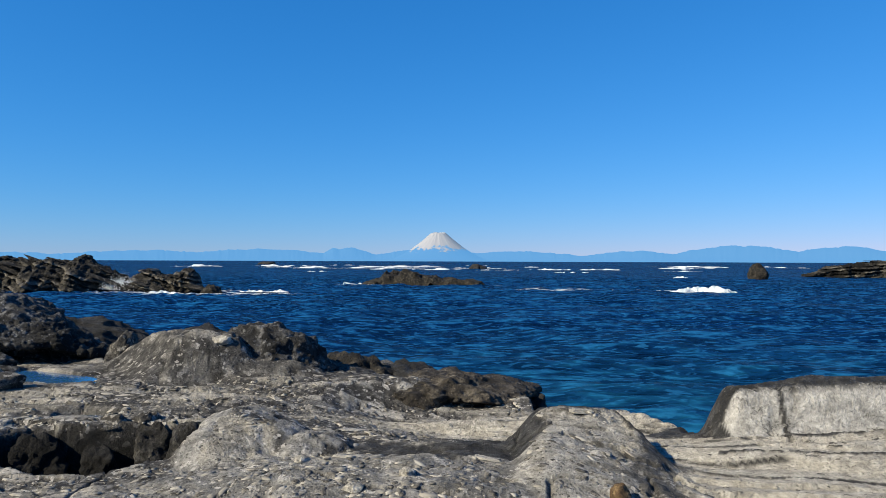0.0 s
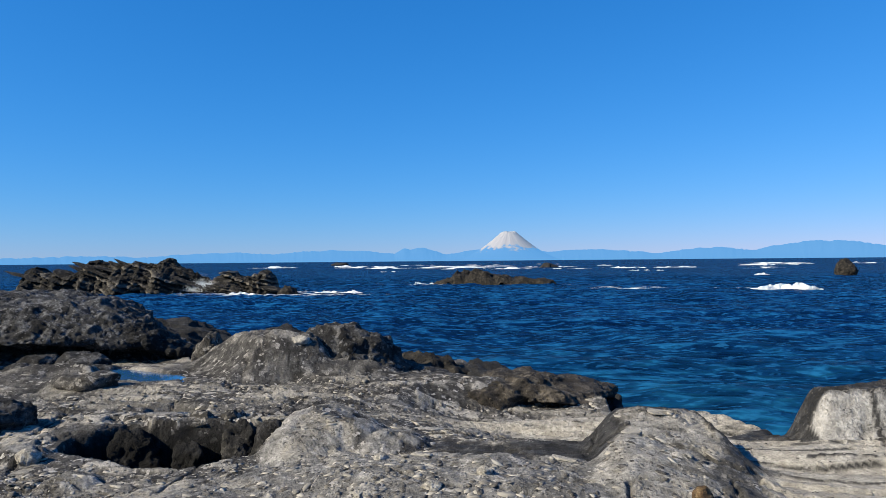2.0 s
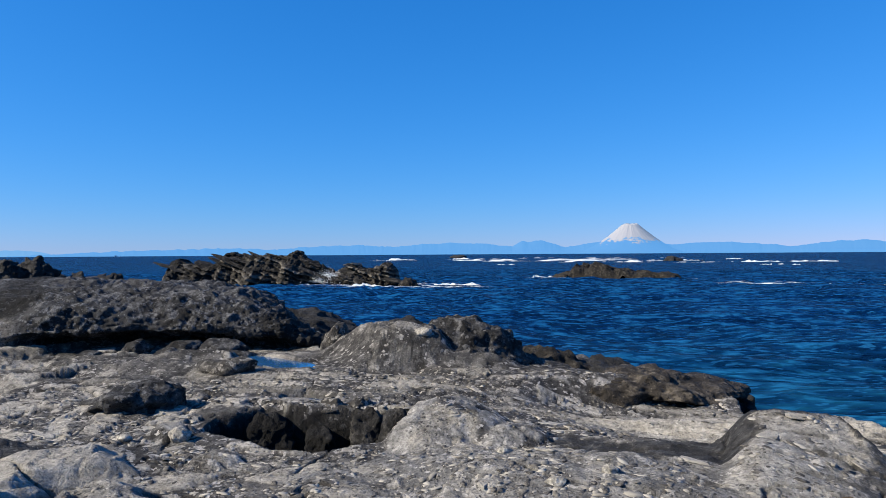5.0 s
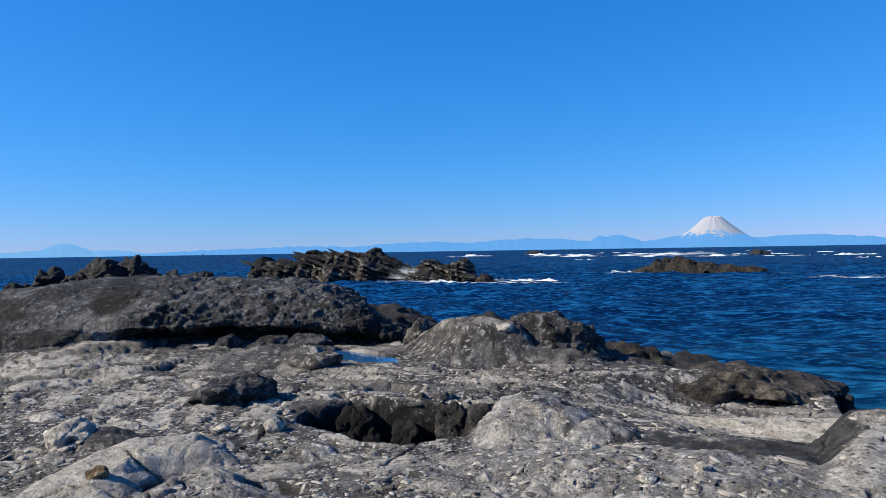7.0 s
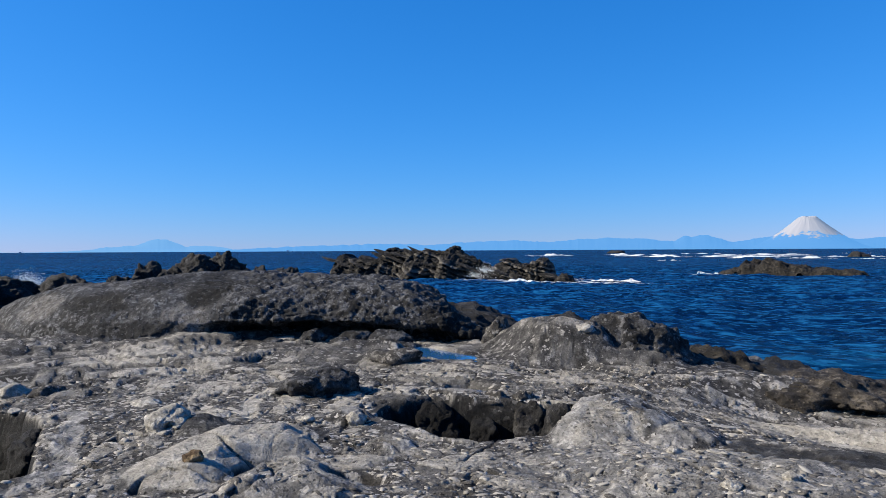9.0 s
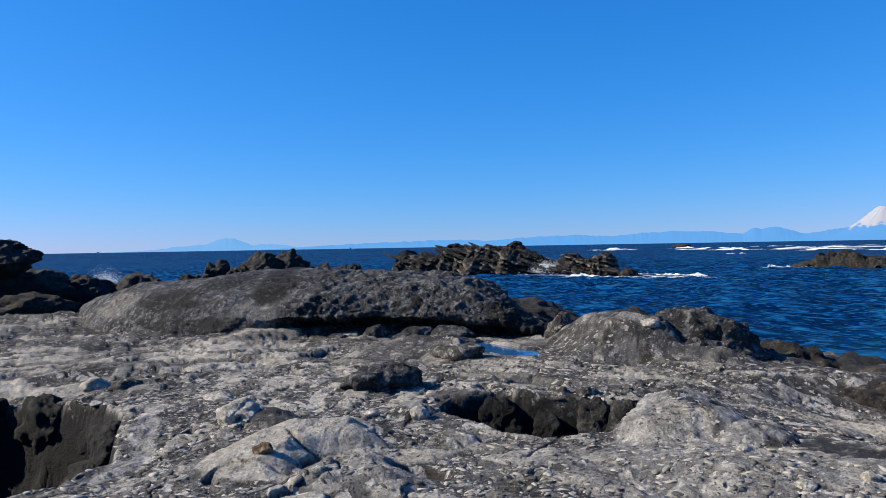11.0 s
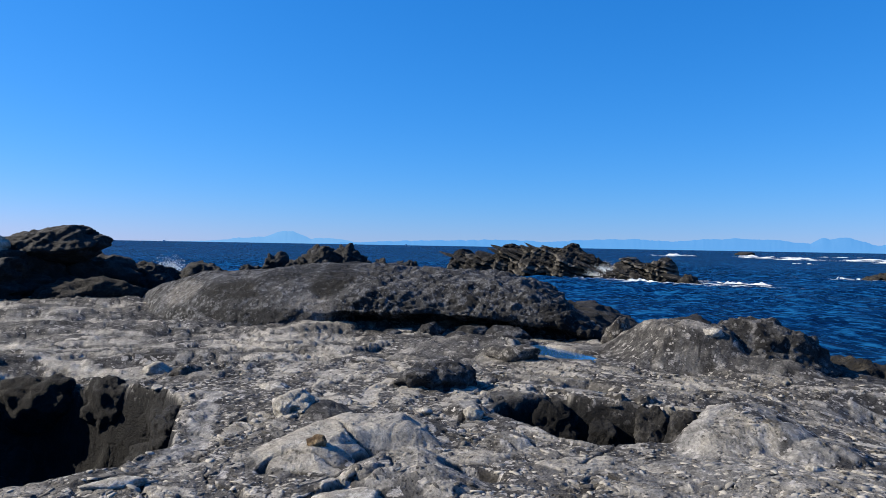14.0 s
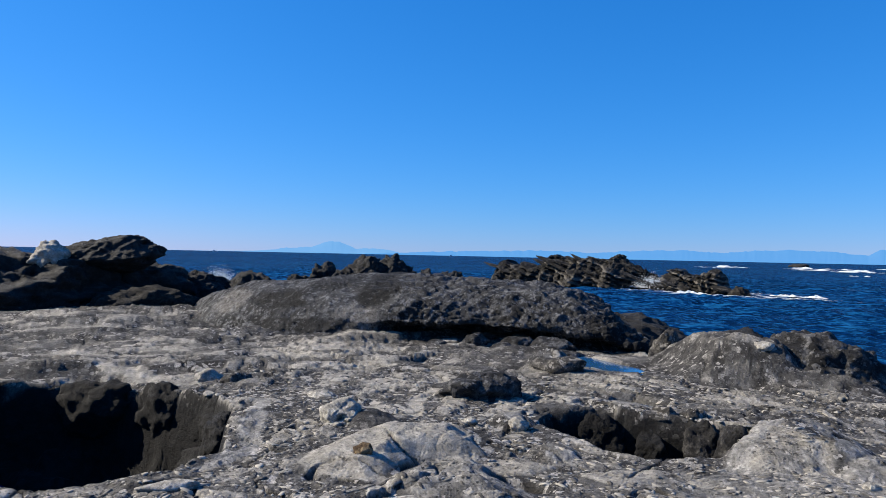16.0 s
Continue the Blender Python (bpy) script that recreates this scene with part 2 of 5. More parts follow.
def sheet(name, x, y, z, mat, attributes=None):
    """A grid surface from arrays of equal shape."""
    rows, cols = x.shape
    faces = grid_faces(rows, cols)
    data = bpy.data.meshes.new(name)
    data.vertices.add(rows * cols)
    data.vertices.foreach_set("co", np.stack((x, y, z), -1).astype(np.float32).ravel())
    data.loops.add(faces.size)
    data.loops.foreach_set("vertex_index", faces.astype(np.int32).ravel())
    data.polygons.add(len(faces))
    data.polygons.foreach_set("loop_start", np.arange(0, faces.size, 4, dtype=np.int32))
    data.update(calc_edges=True)
    data.materials.append(mat)
    for key, v in (attributes or {}).items():
        data.attributes.new(key, "FLOAT", "POINT").data.foreach_set("value", v.astype(np.float32).ravel())
    data.shade_smooth()
    return new(name, data)


# the shelf's form
EYE = (-0.28, 0.35)
EDGE_AZ = [-180, -100, -85, -70, -60, -50, -40, -33, -29.5, -26, -20, -10, -5, 0, 4.5, 6.5, 12, 15.5, 18, 25, 32, 40, 60, 100, 180]
EDGE_R = [48, 40, 20, 19, 20, 20, 19, 18, 15.5, 12.6, 12.0, 12.2, 11.8, 11.4, 10.8, 9.1, 9.0, 8.6, 8.3, 8.7, 9.3, 10.3, 15, 40, 48]


class Relief:
    """Heights and rock kinds over the plan, summed from mounds, hollows and ledges."""

    def __init__(self, x, y):
        self.x, self.y = x, y
        self.warp = fbm(x * 1.1, y * 1.1, octaves=4, seed=11)
        self.warp2 = fbm(x * 1.1, y * 1.1, octaves=4, seed=23)
        broad = [fbm(x * 0.9, y * 0.9, octaves=2, seed=q) for q in (13, 27)]
        self.u, self.v = x + 0.1 * broad[0], y + 0.1 * broad[1]
        self.broad = broad
        far = smooth(5.0, 9.0, np.hypot(x - EYE[0], y - EYE[1]))
        self.rag = fbm(x * 5, y * 5, octaves=4, seed=31) * (1 - far) + 0.8 * fbm(x * 2.2, y * 2.2, octaves=3, seed=33) * far
        self.z = 1.43 + 0.04 * fbm(x * 0.35, y * 0.35, octaves=3, seed=3)
        self.kinds = {key: np.zeros_like(x) for key in ("sand", "chalk", "crust", "wet_shade", "clast", "tint")}

    def field(self, cx, cy, rx, ry, spin=0.0):
        c, s = math.cos(radians(spin)), math.sin(radians(spin))
        du, dv = self.u - cx, self.v - cy
        return np.sqrt(((du * c + dv * s) / rx) ** 2 + ((dv * c - du * s) / ry) ** 2)

    def mound(self, cx, cy, rx, ry, h, spin=0.0, power=2.0, flat=1.0):
        r = self.field(cx, cy, rx, ry, spin)
        self.z = self.z + h * np.clip(1 - r ** power, 0, 1) ** flat

    def hollow(self, cx, cy, rx, ry, depth, spin=0.0, wall=0.25):
        r = self.field(cx, cy, rx, ry, spin)
        self.z = self.z - depth * smooth(1 + wall * 0.3, 1 - wall, r)

    def outline(self, corners, ragged=0.0, fine=0.2):
        """How far each place lies outside a polygon (inside: below zero), in metres; far off: 9."""
        c = np.array(corners)
        near = (self.x > c[:, 0].min() - 0.7) & (self.x < c[:, 0].max() + 0.7) & (self.y > c[:, 1].min() - 0.7) & (self.y < c[:, 1].max() + 0.7)
        out = np.full_like(self.x, 9.0)
        px = self.x[near] + 0.3 * ragged * self.broad[0][near]
        py = self.y[near] + 0.3 * ragged * self.broad[1][near]
        d, inside = np.full_like(px, 9.0), np.zeros(px.shape, bool)
        for (ax, ay), (bx, by) in zip(c, np.roll(c, -1, 0)):
            dx, dy = bx - ax, by - ay
            t = np.clip(((px - ax) * dx + (py - ay) * dy) / (dx * dx + dy * dy), 0, 1)
            d = np.minimum(d, np.hypot(px - ax - t * dx, py - ay - t * dy))
            inside ^= ((ay > py) != (by > py)) & (px < ax + (py - ay) * dx / (dy if abs(dy) > 1e-9 else 1e-9))
        out[near] = np.where(inside, -d, d) + ragged * fine * self.rag[near]
        return out

    def paint(self, which, k):
        for key in ("sand", "chalk", "crust", "wet_shade", "clast"):
            self.kinds[key] = np.maximum(self.kinds[key], k) if key == which else self.kinds[key] * (1 - k)

    def patch(self, which, corners, amount=1.0, ragged=0.25, soft=0.02):
        self.paint(which, amount * smooth(soft, -soft, self.outline(corners, ragged)))

    def level(self, cx, cy, rx, ry, z, spin=0.0, wall=0.3, keep=0.25):
        """Draw the ground to the height z inside an oval."""
        k = smooth(1 + wall, 1 - wall, self.field(cx, cy, rx, ry, spin))
        self.z = self.z * (1 - k) + k * (z + keep * (self.z - 1.43))

    def kind(self, which, cx, cy, rx, ry, amount=1.0, spin=0.0, ragged=0.5, soft=0.12):
        self.paint(which, amount * smooth(1 + soft, 1 - soft, self.field(cx, cy, rx, ry, spin) + ragged * 0.5 * self.rag))

    def vein(self, which, points, width, amount=1.0, ragged=0.5, lift=0.0):
        """A strip of one rock kind along a line."""
        d = np.full_like(self.x, 9.0)
        for (ax, ay), (bx, by) in zip(points, points[1:]):
            dx, dy = bx - ax, by - ay
            t = np.clip(((self.u - ax) * dx + (self.v - ay) * dy) / (dx * dx + dy * dy), 0, 1)
            d = np.minimum(d, np.hypot(self.u - ax - t * dx, self.v - ay - t * dy))
        k = smooth(1.12, 0.88, d / width + ragged * self.rag)
        self.z = self.z + lift * k
        self.paint(which, amount * k)


PIT = [(-3.95, 5.78), (-3.5, 5.62), (-3.07, 5.46), (-2.64, 5.6), (-2.28, 5.9), (-2.3, 6.5), (-2.55, 7.02), (-3.11, 7.05), (-3.53, 6.9), (-4.03, 6.72), (-4.25, 6.26)]
WIDE = [(-6.0, 1.3), (-5.42, 2.02), (-5.16, 2.33), (-5.03, 2.76), (-5.25, 3.27), (-5.83, 3.69), (-6.38, 4.08), (-7.2, 4.42), (-8.0, 4.25), (-8.75, 3.98), (-9.17, 3.61), (-9.6, 2.8), (-9.2, 1.9), (-7.5, 1.4)]
CREAM = [(-4.46, 3.37), (-4.65, 3.69), (-4.74, 4.05), (-4.75, 4.52), (-4.62, 4.76), (-4.2, 4.98), (-3.7, 4.61), (-3.78, 4.35), (-3.96, 4.14), (-3.89, 3.81), (-3.8, 3.53), (-4.15, 3.38)]
GREY_LUMP = [(-3.78, 3.7), (-3.9, 4.02), (-3.63, 4.43), (-3.29, 4.38), (-2.94, 4.15), (-2.94, 3.78), (-3.45, 3.51)]


def shelf_relief(x, y):
    g = Relief(x, y)
    # the low sandy floor behind the foreground, and the stepped sandy beds
    g.level(0.4, 8.1, 2.0, 1.2, 1.2, 0, 0.45)
    g.level(0.2, 11.0, 1.7, 1.1, 1.06, -15, 0.4)
    g.level(-0.15, 9.1, 1.35, 0.6, 1.14, 20, 0.5)
    g.level(2.2, 5.6, 1.35, 1.9, 1.36, 8, 0.2)
    # knoll beside the pit and the front slab
    g.mound(-1.98, 6.3, 0.42, 0.75, 0.19, -6, 2.5)
    g.mound(-1.48, 6.35, 0.34, 0.42, 0.11, -10, 2)
    g.mound(-0.75, 5.35, 1.6, 0.75, 0.12, 4, 2.4)
    g.mound(-0.5, 5.55, 0.3, 0.2, 0.05, 4, 2.4)
    # peaked rock: gentle front, flat top, steep flank and back
    up = np.clip((g.v - 4.3) / 2.0, 0, 1) ** 1.15
    flank = np.clip((1.20 + 0.24 * (6.5 - g.v) - g.u) / (0.2 + 0.17 * (6.5 - g.v)), 0, 1)
    g.z = g.z + 0.28 * up * flank * smooth(0.0, 0.2, 6.72 - g.v) * smooth(0.0, 0.34, g.u - 0.14)
    # chalky bank at the edge
    g.z = g.z + 0.43 * smooth(0.0, 0.26, g.u - 2.0) * smooth(0.0, 0.3, g.v - 6.84) * smooth(0.0, 0.5, 8.0 - g.v) * smooth(6.6, 6.0, g.u)
    g.mound(3.0, 6.45, 1.7, 0.5, 0.12, 0, 3)
    # mound before the inlet
    g.mound(-4.05, 9.95, 1.1, 0.95, 0.52, 20, 2.2, 1.0)
    g.mound(-2.75, 10.1, 0.75, 0.55, 0.2, 0, 2)
    g.mound(-3.35, 9.75, 0.5, 0.4, 0.1, 0, 2)
    # the pit, the pools, the dark lump
    pit = smooth(0.03, -0.13, g.outline(PIT, 0.3, 0.03))
    g.z = g.z - 0.85 * pit
    g.hollow(-3.9, 7.42, 0.34, 0.22, 0.14, 0, 0.4)
    g.mound(-4.15, 5.6, 0.24, 0.26, 0.1, 20, 2)
    g.mound(-3.42, 5.05, 0.24, 0.18, 0.08, 20, 2)
    g.level(-5.4, 9.1, 1.5, 0.95, 1.43, -20, 0.3, 0.0)
    g.hollow(-5.55, 9.5, 0.85, 0.36, 0.16, -30, 0.4)
    g.mound(-5.75, 8.5, 0.36, 0.2, 0.13, 0, 2)
    g.mound(-6.6, 9.6, 0.9, 0.3, 0.12, 20, 2)
    # cream mound with its steep lee side, the grey lump before it
    cream = smooth(0.08, -0.26, g.outline(CREAM, 0.15, 0.03))
    g.z = g.z + cream * (0.06 + 0.10 * smooth(-0.5, 0.2, (g.u + 4.35) * 0.5 + (g.v - 4.2) * 0.75))
    lump = smooth(0.04, -0.26, g.outline(GREY_LUMP, 0.4, 0.03))
    g.z = g.z + 0.12 * lump * (1 + 0.2 * g.rag)
    g.hollow(-3.12, 4.28, 0.2, 0.14, 0.12, 30, 0.5)
    g.mound(-5.0, 4.62, 0.34, 0.28, 0.1, 10, 2)
    # the wide hollow and the bench at its mouth
    wide = smooth(0.03, -0.22, g.outline(WIDE, 0.15, 0.03))
    g.z = g.z - wide * (1.05 + 0.22 * g.warp)
    # unseen high ground, added to throw shade into the hollow
    g.mound(-8.6, 0.7, 2.6, 1.0, 1.1, 8, 2)
    g.level(-5.0, 1.7, 0.4, 0.75, 1.37, 20, 0.3, 0.6)
    # rising ground under the hummock and the headland
    g.mound(-9.5, 12.6, 5.5, 3.0, 0.2, 30, 2)
    g.mound(-16.5, 6.5, 4.0, 4.0, 0.25, 0, 2)
    z = g.z
    # pebbles and plates of two sizes, drawn out along the bedding
    strike = smooth(-3.0, -4.2, x) * smooth(-8.5, -7.0, x) * smooth(8.0, 6.0, y)
    along = np.where(strike > 0.5, -0.6 * g.u + 0.8 * g.v, g.u)
    across = np.where(strike > 0.5, 0.8 * g.u + 0.6 * g.v, g.v)
    west = smooth(-7.0, -8.5, x) > 0.5
    along, across = np.where(west, 0.42 * g.u + 0.9 * g.v, along), np.where(west, 0.42 * g.v - 0.9 * g.u, across)
    lift = np.zeros_like(x)
    for size, long, share, high, seed in ((0.34, 1.9, 0.68, 0.016, 71), (0.15, 1.6, 0.55, 0.009, 75)):
        near, second, tag, tint = cells(along / (size * long) + 0.35 * g.warp, across / size, seed)
        rim = 0.16 + 0.30 * tag + 0.10 * g.rag
        body = smooth(rim, rim - 0.10, near) * (tag > share) * smooth(0.0, 0.16, second - near)
        lift = np.maximum(lift, high * body * (0.6 + 0.8 * tint))
        paint = smooth(0.35, 0.6, body) * 0.95
        g.kinds["tint"] = np.where(paint > g.kinds["clast"], tint ** 1.4, g.kinds["tint"])
        g.kinds["clast"] = np.maximum(g.kinds["clast"], paint)
    # sandy beds, pale veins and single pale plates
    g.kind("sand", 2.2, 5.9, 1.5, 1.6)
    g.kind("sand", 0.9, 7.9, 2.3, 0.95)
    g.patch("sand", [(0.3, 5.11), (0.46, 6.19), (0.76, 6.4), (0.84, 5.69), (0.72, 4.89), (0.51, 4.6), (0.2, 4.5)], 0.75, 0.5, 0.1)
    g.patch("sand", [(-2.1, 5.59), (-2.15, 6.0), (-2.05, 6.34), (-1.79, 6.26), (-1.63, 6.08), (-1.61, 5.61), (-1.77, 5.49)], 0.6, 0.3, 0.08)
    g.patch("sand", [(-0.68, 4.93), (-0.65, 5.28), (-0.55, 5.7), (-0.45, 5.42), (-0.5, 5.05)], 0.85, 0.3, 0.04)
    g.paint("sand", 0.8 * smooth(0.10, 0.26, cream + 0.06 * g.rag))
    for corners in ([(-3.64, 4.44), (-3.6, 4.65), (-3.17, 4.88), (-3.2, 4.51), (-3.41, 4.4)], [(-2.97, 4.79), (-2.85, 5.05), (-2.55, 5.16), (-2.53, 4.98), (-2.75, 4.71)], [(-2.38, 4.45), (-2.27, 4.61), (-2.11, 4.7), (-2.14, 4.5)], [(-1.62, 4.62), (-1.54, 4.81), (-1.36, 4.68)],
                    [(-5.05, 3.15), (-5.16, 3.42), (-4.97, 3.27)], [(-4.7, 2.46), (-4.75, 2.7), (-4.6, 2.58)], [(-4.43, 2.5), (-4.47, 2.65), (-4.21, 2.88), (-4.15, 2.76)]):
        lift = lift + 0.025 * smooth(0.01, -0.05, g.outline(corners, 0.2))
        g.patch("sand", corners, 0.7, 0.2)
    for corners in ([(-9.3, 6.3), (-10.2, 8.0), (-9.5, 9.3), (-8.7, 8.93), (-8.6, 7.83), (-8.7, 6.9)], [(-7.9, 6.0), (-8.4, 7.21), (-8.18, 7.97), (-7.45, 7.3), (-7.3, 6.36)], [(-5.1, 8.35), (-4.7, 8.5), (-4.0, 8.0), (-3.9, 7.6), (-4.52, 7.5)],
                    [(-3.4, 8.2), (-3.3, 9.0), (-2.85, 8.98), (-2.8, 8.4), (-3.1, 7.9)], [(-5.95, 7.25), (-5.63, 7.8), (-5.22, 7.4), (-5.42, 7.0)]):
        lift = lift + 0.02 * smooth(0.01, -0.08, g.outline(corners, 0.8))
        g.patch("sand", corners, 0.9, 0.8, 0.04)
    for points, width in (([(-10.4, 3.6), (-10.0, 4.18), (-9.26, 4.56), (-8.3, 4.78)], 0.14), ([(-11.3, 4.4), (-10.19, 5.0), (-9.87, 5.92)], 0.18), ([(-12.7, 4.3), (-12.0, 5.41), (-11.79, 6.32), (-10.6, 6.54)], 0.2), ([(-14, 5.2), (-13.4, 6.4), (-12.4, 7.4)], 0.2)):
        g.vein("sand", points, width, 0.9, 0.7, 0.03)
    g.vein("sand", [(-6.65, 7.25), (-6.05, 6.6), (-5.72, 6.14), (-5.4, 5.74), (-5.0, 5.15)], 0.075, 1.0, 0.15, 0.05)
    g.vein("sand", [(-5.5, 6.95), (-4.9, 6.85), (-4.5, 6.95), (-4.3, 7.2)], 0.03, 0.95, 0.35)
    g.vein("chalk", [(-6.6, 4.55), (-5.92, 4.02), (-5.25, 3.5), (-4.95, 3.0)], 0.09, 0.6, 0.7)
    g.vein("sand", [(-1.2, 7.9), (-0.89, 7.71), (-0.53, 7.32), (-0.16, 7.23), (0.22, 7.47), (0.51, 7.93)], 0.07, 1.0, 0.4, 0.02)
    wob = 0.25 * g.warp
    loose = smooth(0.43, 0.46, fbm(along * 1.5 + 3 + wob, across * 3.8 + wob, octaves=5, seed=65) + 0.25 * fbm(x * 0.4, y * 0.4, octaves=2, seed=66)) * smooth(1.6, -0.5, x)
    loose = loose * smooth(0.9, 1.2, g.field(-3.9, 9.95, 1.5, 1.0, 20)) * smooth(4.6, 6.4, np.hypot(x - EYE[0], y - EYE[1]))
    g.kinds["sand"] = np.maximum(g.kinds["sand"], 0.72 * loose)
    g.vein("chalk", [(2.2, 7.0), (6.3, 7.0)], 0.17, 1.0, 0.12)
    g.kind("chalk", -0.2, 5.0, 1.9, 1.1, 0.34, 0, 0.5)
    g.vein("chalk", [(-2.1, 5.5), (-2.2, 6.05), (-2.12, 6.5), (-2.0, 6.75), (-1.7, 6.35)], 0.08, 0.5, 0.6)
    g.patch("chalk", [(-1.69, 6.38), (-1.56, 6.77), (-1.26, 6.11), (-1.25, 5.84), (-1.5, 5.83)], 0.5, 0.7, 0.05)
    g.patch("chalk", [(-4.1, 5.35), (-4.34, 5.79), (-4.13, 5.77), (-3.87, 5.43)], 0.7, 0.5, 0.05)
    g.patch("chalk", [(-3.42, 4.84), (-3.6, 5.26), (-3.17, 4.93)], 0.6, 0.4, 0.04)
    g.paint("chalk", 0.35 * lump)
    # dark crusts, and dark colour painted where shade falls
    g.patch("crust", [(-1.26, 6.63), (-1.01, 6.24), (-0.62, 5.82), (-0.28, 5.6), (0.12, 5.69), (0.36, 5.86), (0.42, 6.4), (0.17, 6.55), (-0.2, 6.35), (-0.76, 6.55)], 0.85, 0.5, 0.06)
    g.patch("crust", [(1.22, 6.9), (1.22, 6.1), (1.3, 5.36), (1.5, 4.6), (1.05, 4.7), (0.98, 5.35), (0.98, 6.09)], 0.6, 0.9, 0.08)
    g.vein("crust", [(0.39, 6.38), (0.62, 6.5), (1.02, 6.55), (1.06, 6.1)], 0.06, 0.85, 0.5)
    g.vein("crust", [(2.0, 7.62), (3.2, 7.55), (6.5, 7.55)], 0.44, 0.85, 0.12)
    g.vein("crust", [(2.5, 6.7), (2.8, 6.66), (3.2, 6.68)], 0.05, 0.85, 0.5)
    g.vein("crust", [(3.4, 6.7), (3.8, 6.74)], 0.04, 0.8, 0.5)
    g.vein("crust", [(2.58, 6.86), (2.62, 7.2)], 0.03, 0.6, 0.4)
    g.vein("crust", [(2.02, 6.84), (2.03, 7.3)], 0.05, 0.8, 0.5)
    g.vein("crust", [(1.75, 6.3), (2.6, 6.22), (4.0, 6.3)], 0.018, 0.7, 0.8)
    g.vein("crust", [(2.0, 5.75), (3.0, 5.8)], 0.02, 0.7, 0.8)
    g.patch("crust", [(-4.69, 6.47), (-4.0, 7.1), (-3.77, 6.75), (-4.08, 6.17), (-4.37, 6.02)], 0.6, 0.8, 0.1)
    # dark patch on the small mound, painted where the hollow stone's shadow falls
    g.kind("crust", -4.85, 4.62, 0.3, 0.24, 0.7, 10, 0.5)
    g.kind("crust", -3.5, 7.6, 1.5, 0.3, 0.35, 0, 0.6)
    # shade inside the wide hollow and the wet pit, painted into the colour
    g.kinds["wet_shade"] = np.maximum(g.kinds["wet_shade"], smooth(0.0, 0.05, wide))
    g.kinds["wet_shade"] = np.maximum(g.kinds["wet_shade"], smooth(0.0, 0.1, pit))
    g.kind("crust", -3.9, 9.95, 1.3, 0.95, 0.2, 20, 0.3)
    g.kind("crust", -2.6, 10.6, 1.2, 0.5, 0.6)
    g.kind("crust", -0.6, 10.7, 1.6, 0.5, 0.6)
    # bedding steps in the sandy rock, broken relief elsewhere
    s = g.kinds["sand"]
    steps = (g.v + 0.25 * g.u * 0.3) * 4.6 + 0.7 * fbm(x * 0.6, y * 0.9, octaves=3, seed=61)
    saw = steps - np.floor(steps)
    calm = (1 - 0.9 * smooth(0.0, 0.3, cream)) * (1 - 0.8 * smooth(0.9, 0.4, x) * smooth(6.9, 6.4, y))
    lip = s * calm * smooth(0.84, 0.93, saw) * smooth(1.0, 0.97, saw) * smooth(-0.3, 0.2, fbm(x * 1.1, y * 2.0, octaves=3, seed=67))
    g.kinds["crust"] = np.maximum(g.kinds["crust"], 0.85 * lip)
    z = z - s * calm * 0.055 * (saw - smooth(0.86, 1.0, saw)) * (0.7 + 0.8 * fbm(x * 0.7, y * 2.0, octaves=2, seed=63))
    rough = (1 - 0.6 * s) * (1 - 0.8 * smooth(0.0, 0.3, cream))
    z = z + lift * rough + 0.022 * loose
    seam = smooth(0.95, 0.995, 1 - np.abs(fbm(g.u * 0.9, g.v * 1.3, octaves=3, seed=79)))
    z = z - 0.04 * seam
    g.kinds["crust"] = np.maximum(g.kinds["crust"], 0.6 * seam * (1 - g.kinds["chalk"]))
    layer = (0.03 * fbm(along * 0.9, across * 1.5, octaves=6, seed=55, gain=0.5)) / 0.012
    part_up = layer - np.floor(layer)
    z = z + rough * 0.012 * (np.floor(layer) + 0.2 * part_up + 0.8 * smooth(0.75, 0.97, part_up))
    z = z + rough * 0.010 * ridged(x * 1.7, y * 1.7, octaves=3, seed=41) + 0.004 * rough * ridged(along * 5, across * 8, octaves=3, seed=47) + 0.002 * g.rag
    # broken ledges of the west platform and behind the pit
    ledge = 0.10 * fbm(along * 0.55, across * 1.5, octaves=5, seed=57) / 0.045
    up = ledge - np.floor(ledge)
    broken = np.maximum(smooth(-6.5, -8.5, x), 0.6 * smooth(6.8, 7.4, y) * smooth(-1.6, -2.4, x)) * (1 - smooth(0.25, 0.5, np.maximum(pit, wide))) * smooth(1.3, 1.6, g.field(-5.4, 9.3, 1.1, 0.6, -25))
    z = z + broken * 0.045 * (np.floor(ledge) + 0.15 * up + 0.85 * smooth(0.8, 0.98, up))
    g.kinds["crust"] = np.maximum(g.kinds["crust"], 0.5 * broken * smooth(0.15, -0.15, fbm(along * 0.8, across * 2.2, octaves=4, seed=58)))
    # cracks and knobs on the cream mound
    z = z + cream * (0.012 * ridged(x * 3.5, y * 3.5, octaves=3, seed=49) - 0.012 * smooth(0.9, 0.99, 1 - np.abs(fbm(x * 1.6, y * 1.6, octaves=3, seed=50))))
    # lumps on the hollows' walls and floors
    z = z + 0.07 * np.maximum(pit, wide) * ridged(x * 1.9, y * 1.9, octaves=3, seed=48)
    # the drop into the sea
    dx, dy = x - EYE[0], y - EYE[1]
    az = np.degrees(np.arctan2(dx, dy))
    r = np.hypot(dx, dy)
    edge = np.interp(az, EDGE_AZ, EDGE_R) + 0.35 * fbm(x * 0.9, y * 0.9, octaves=3, seed=51)
    over = (r - edge) / np.maximum(0.6, edge * 0.06)
    z = z - 0.5 * smooth(-0.9, 0.0, over) - 2.6 * smooth(-0.15, 1.6, over)
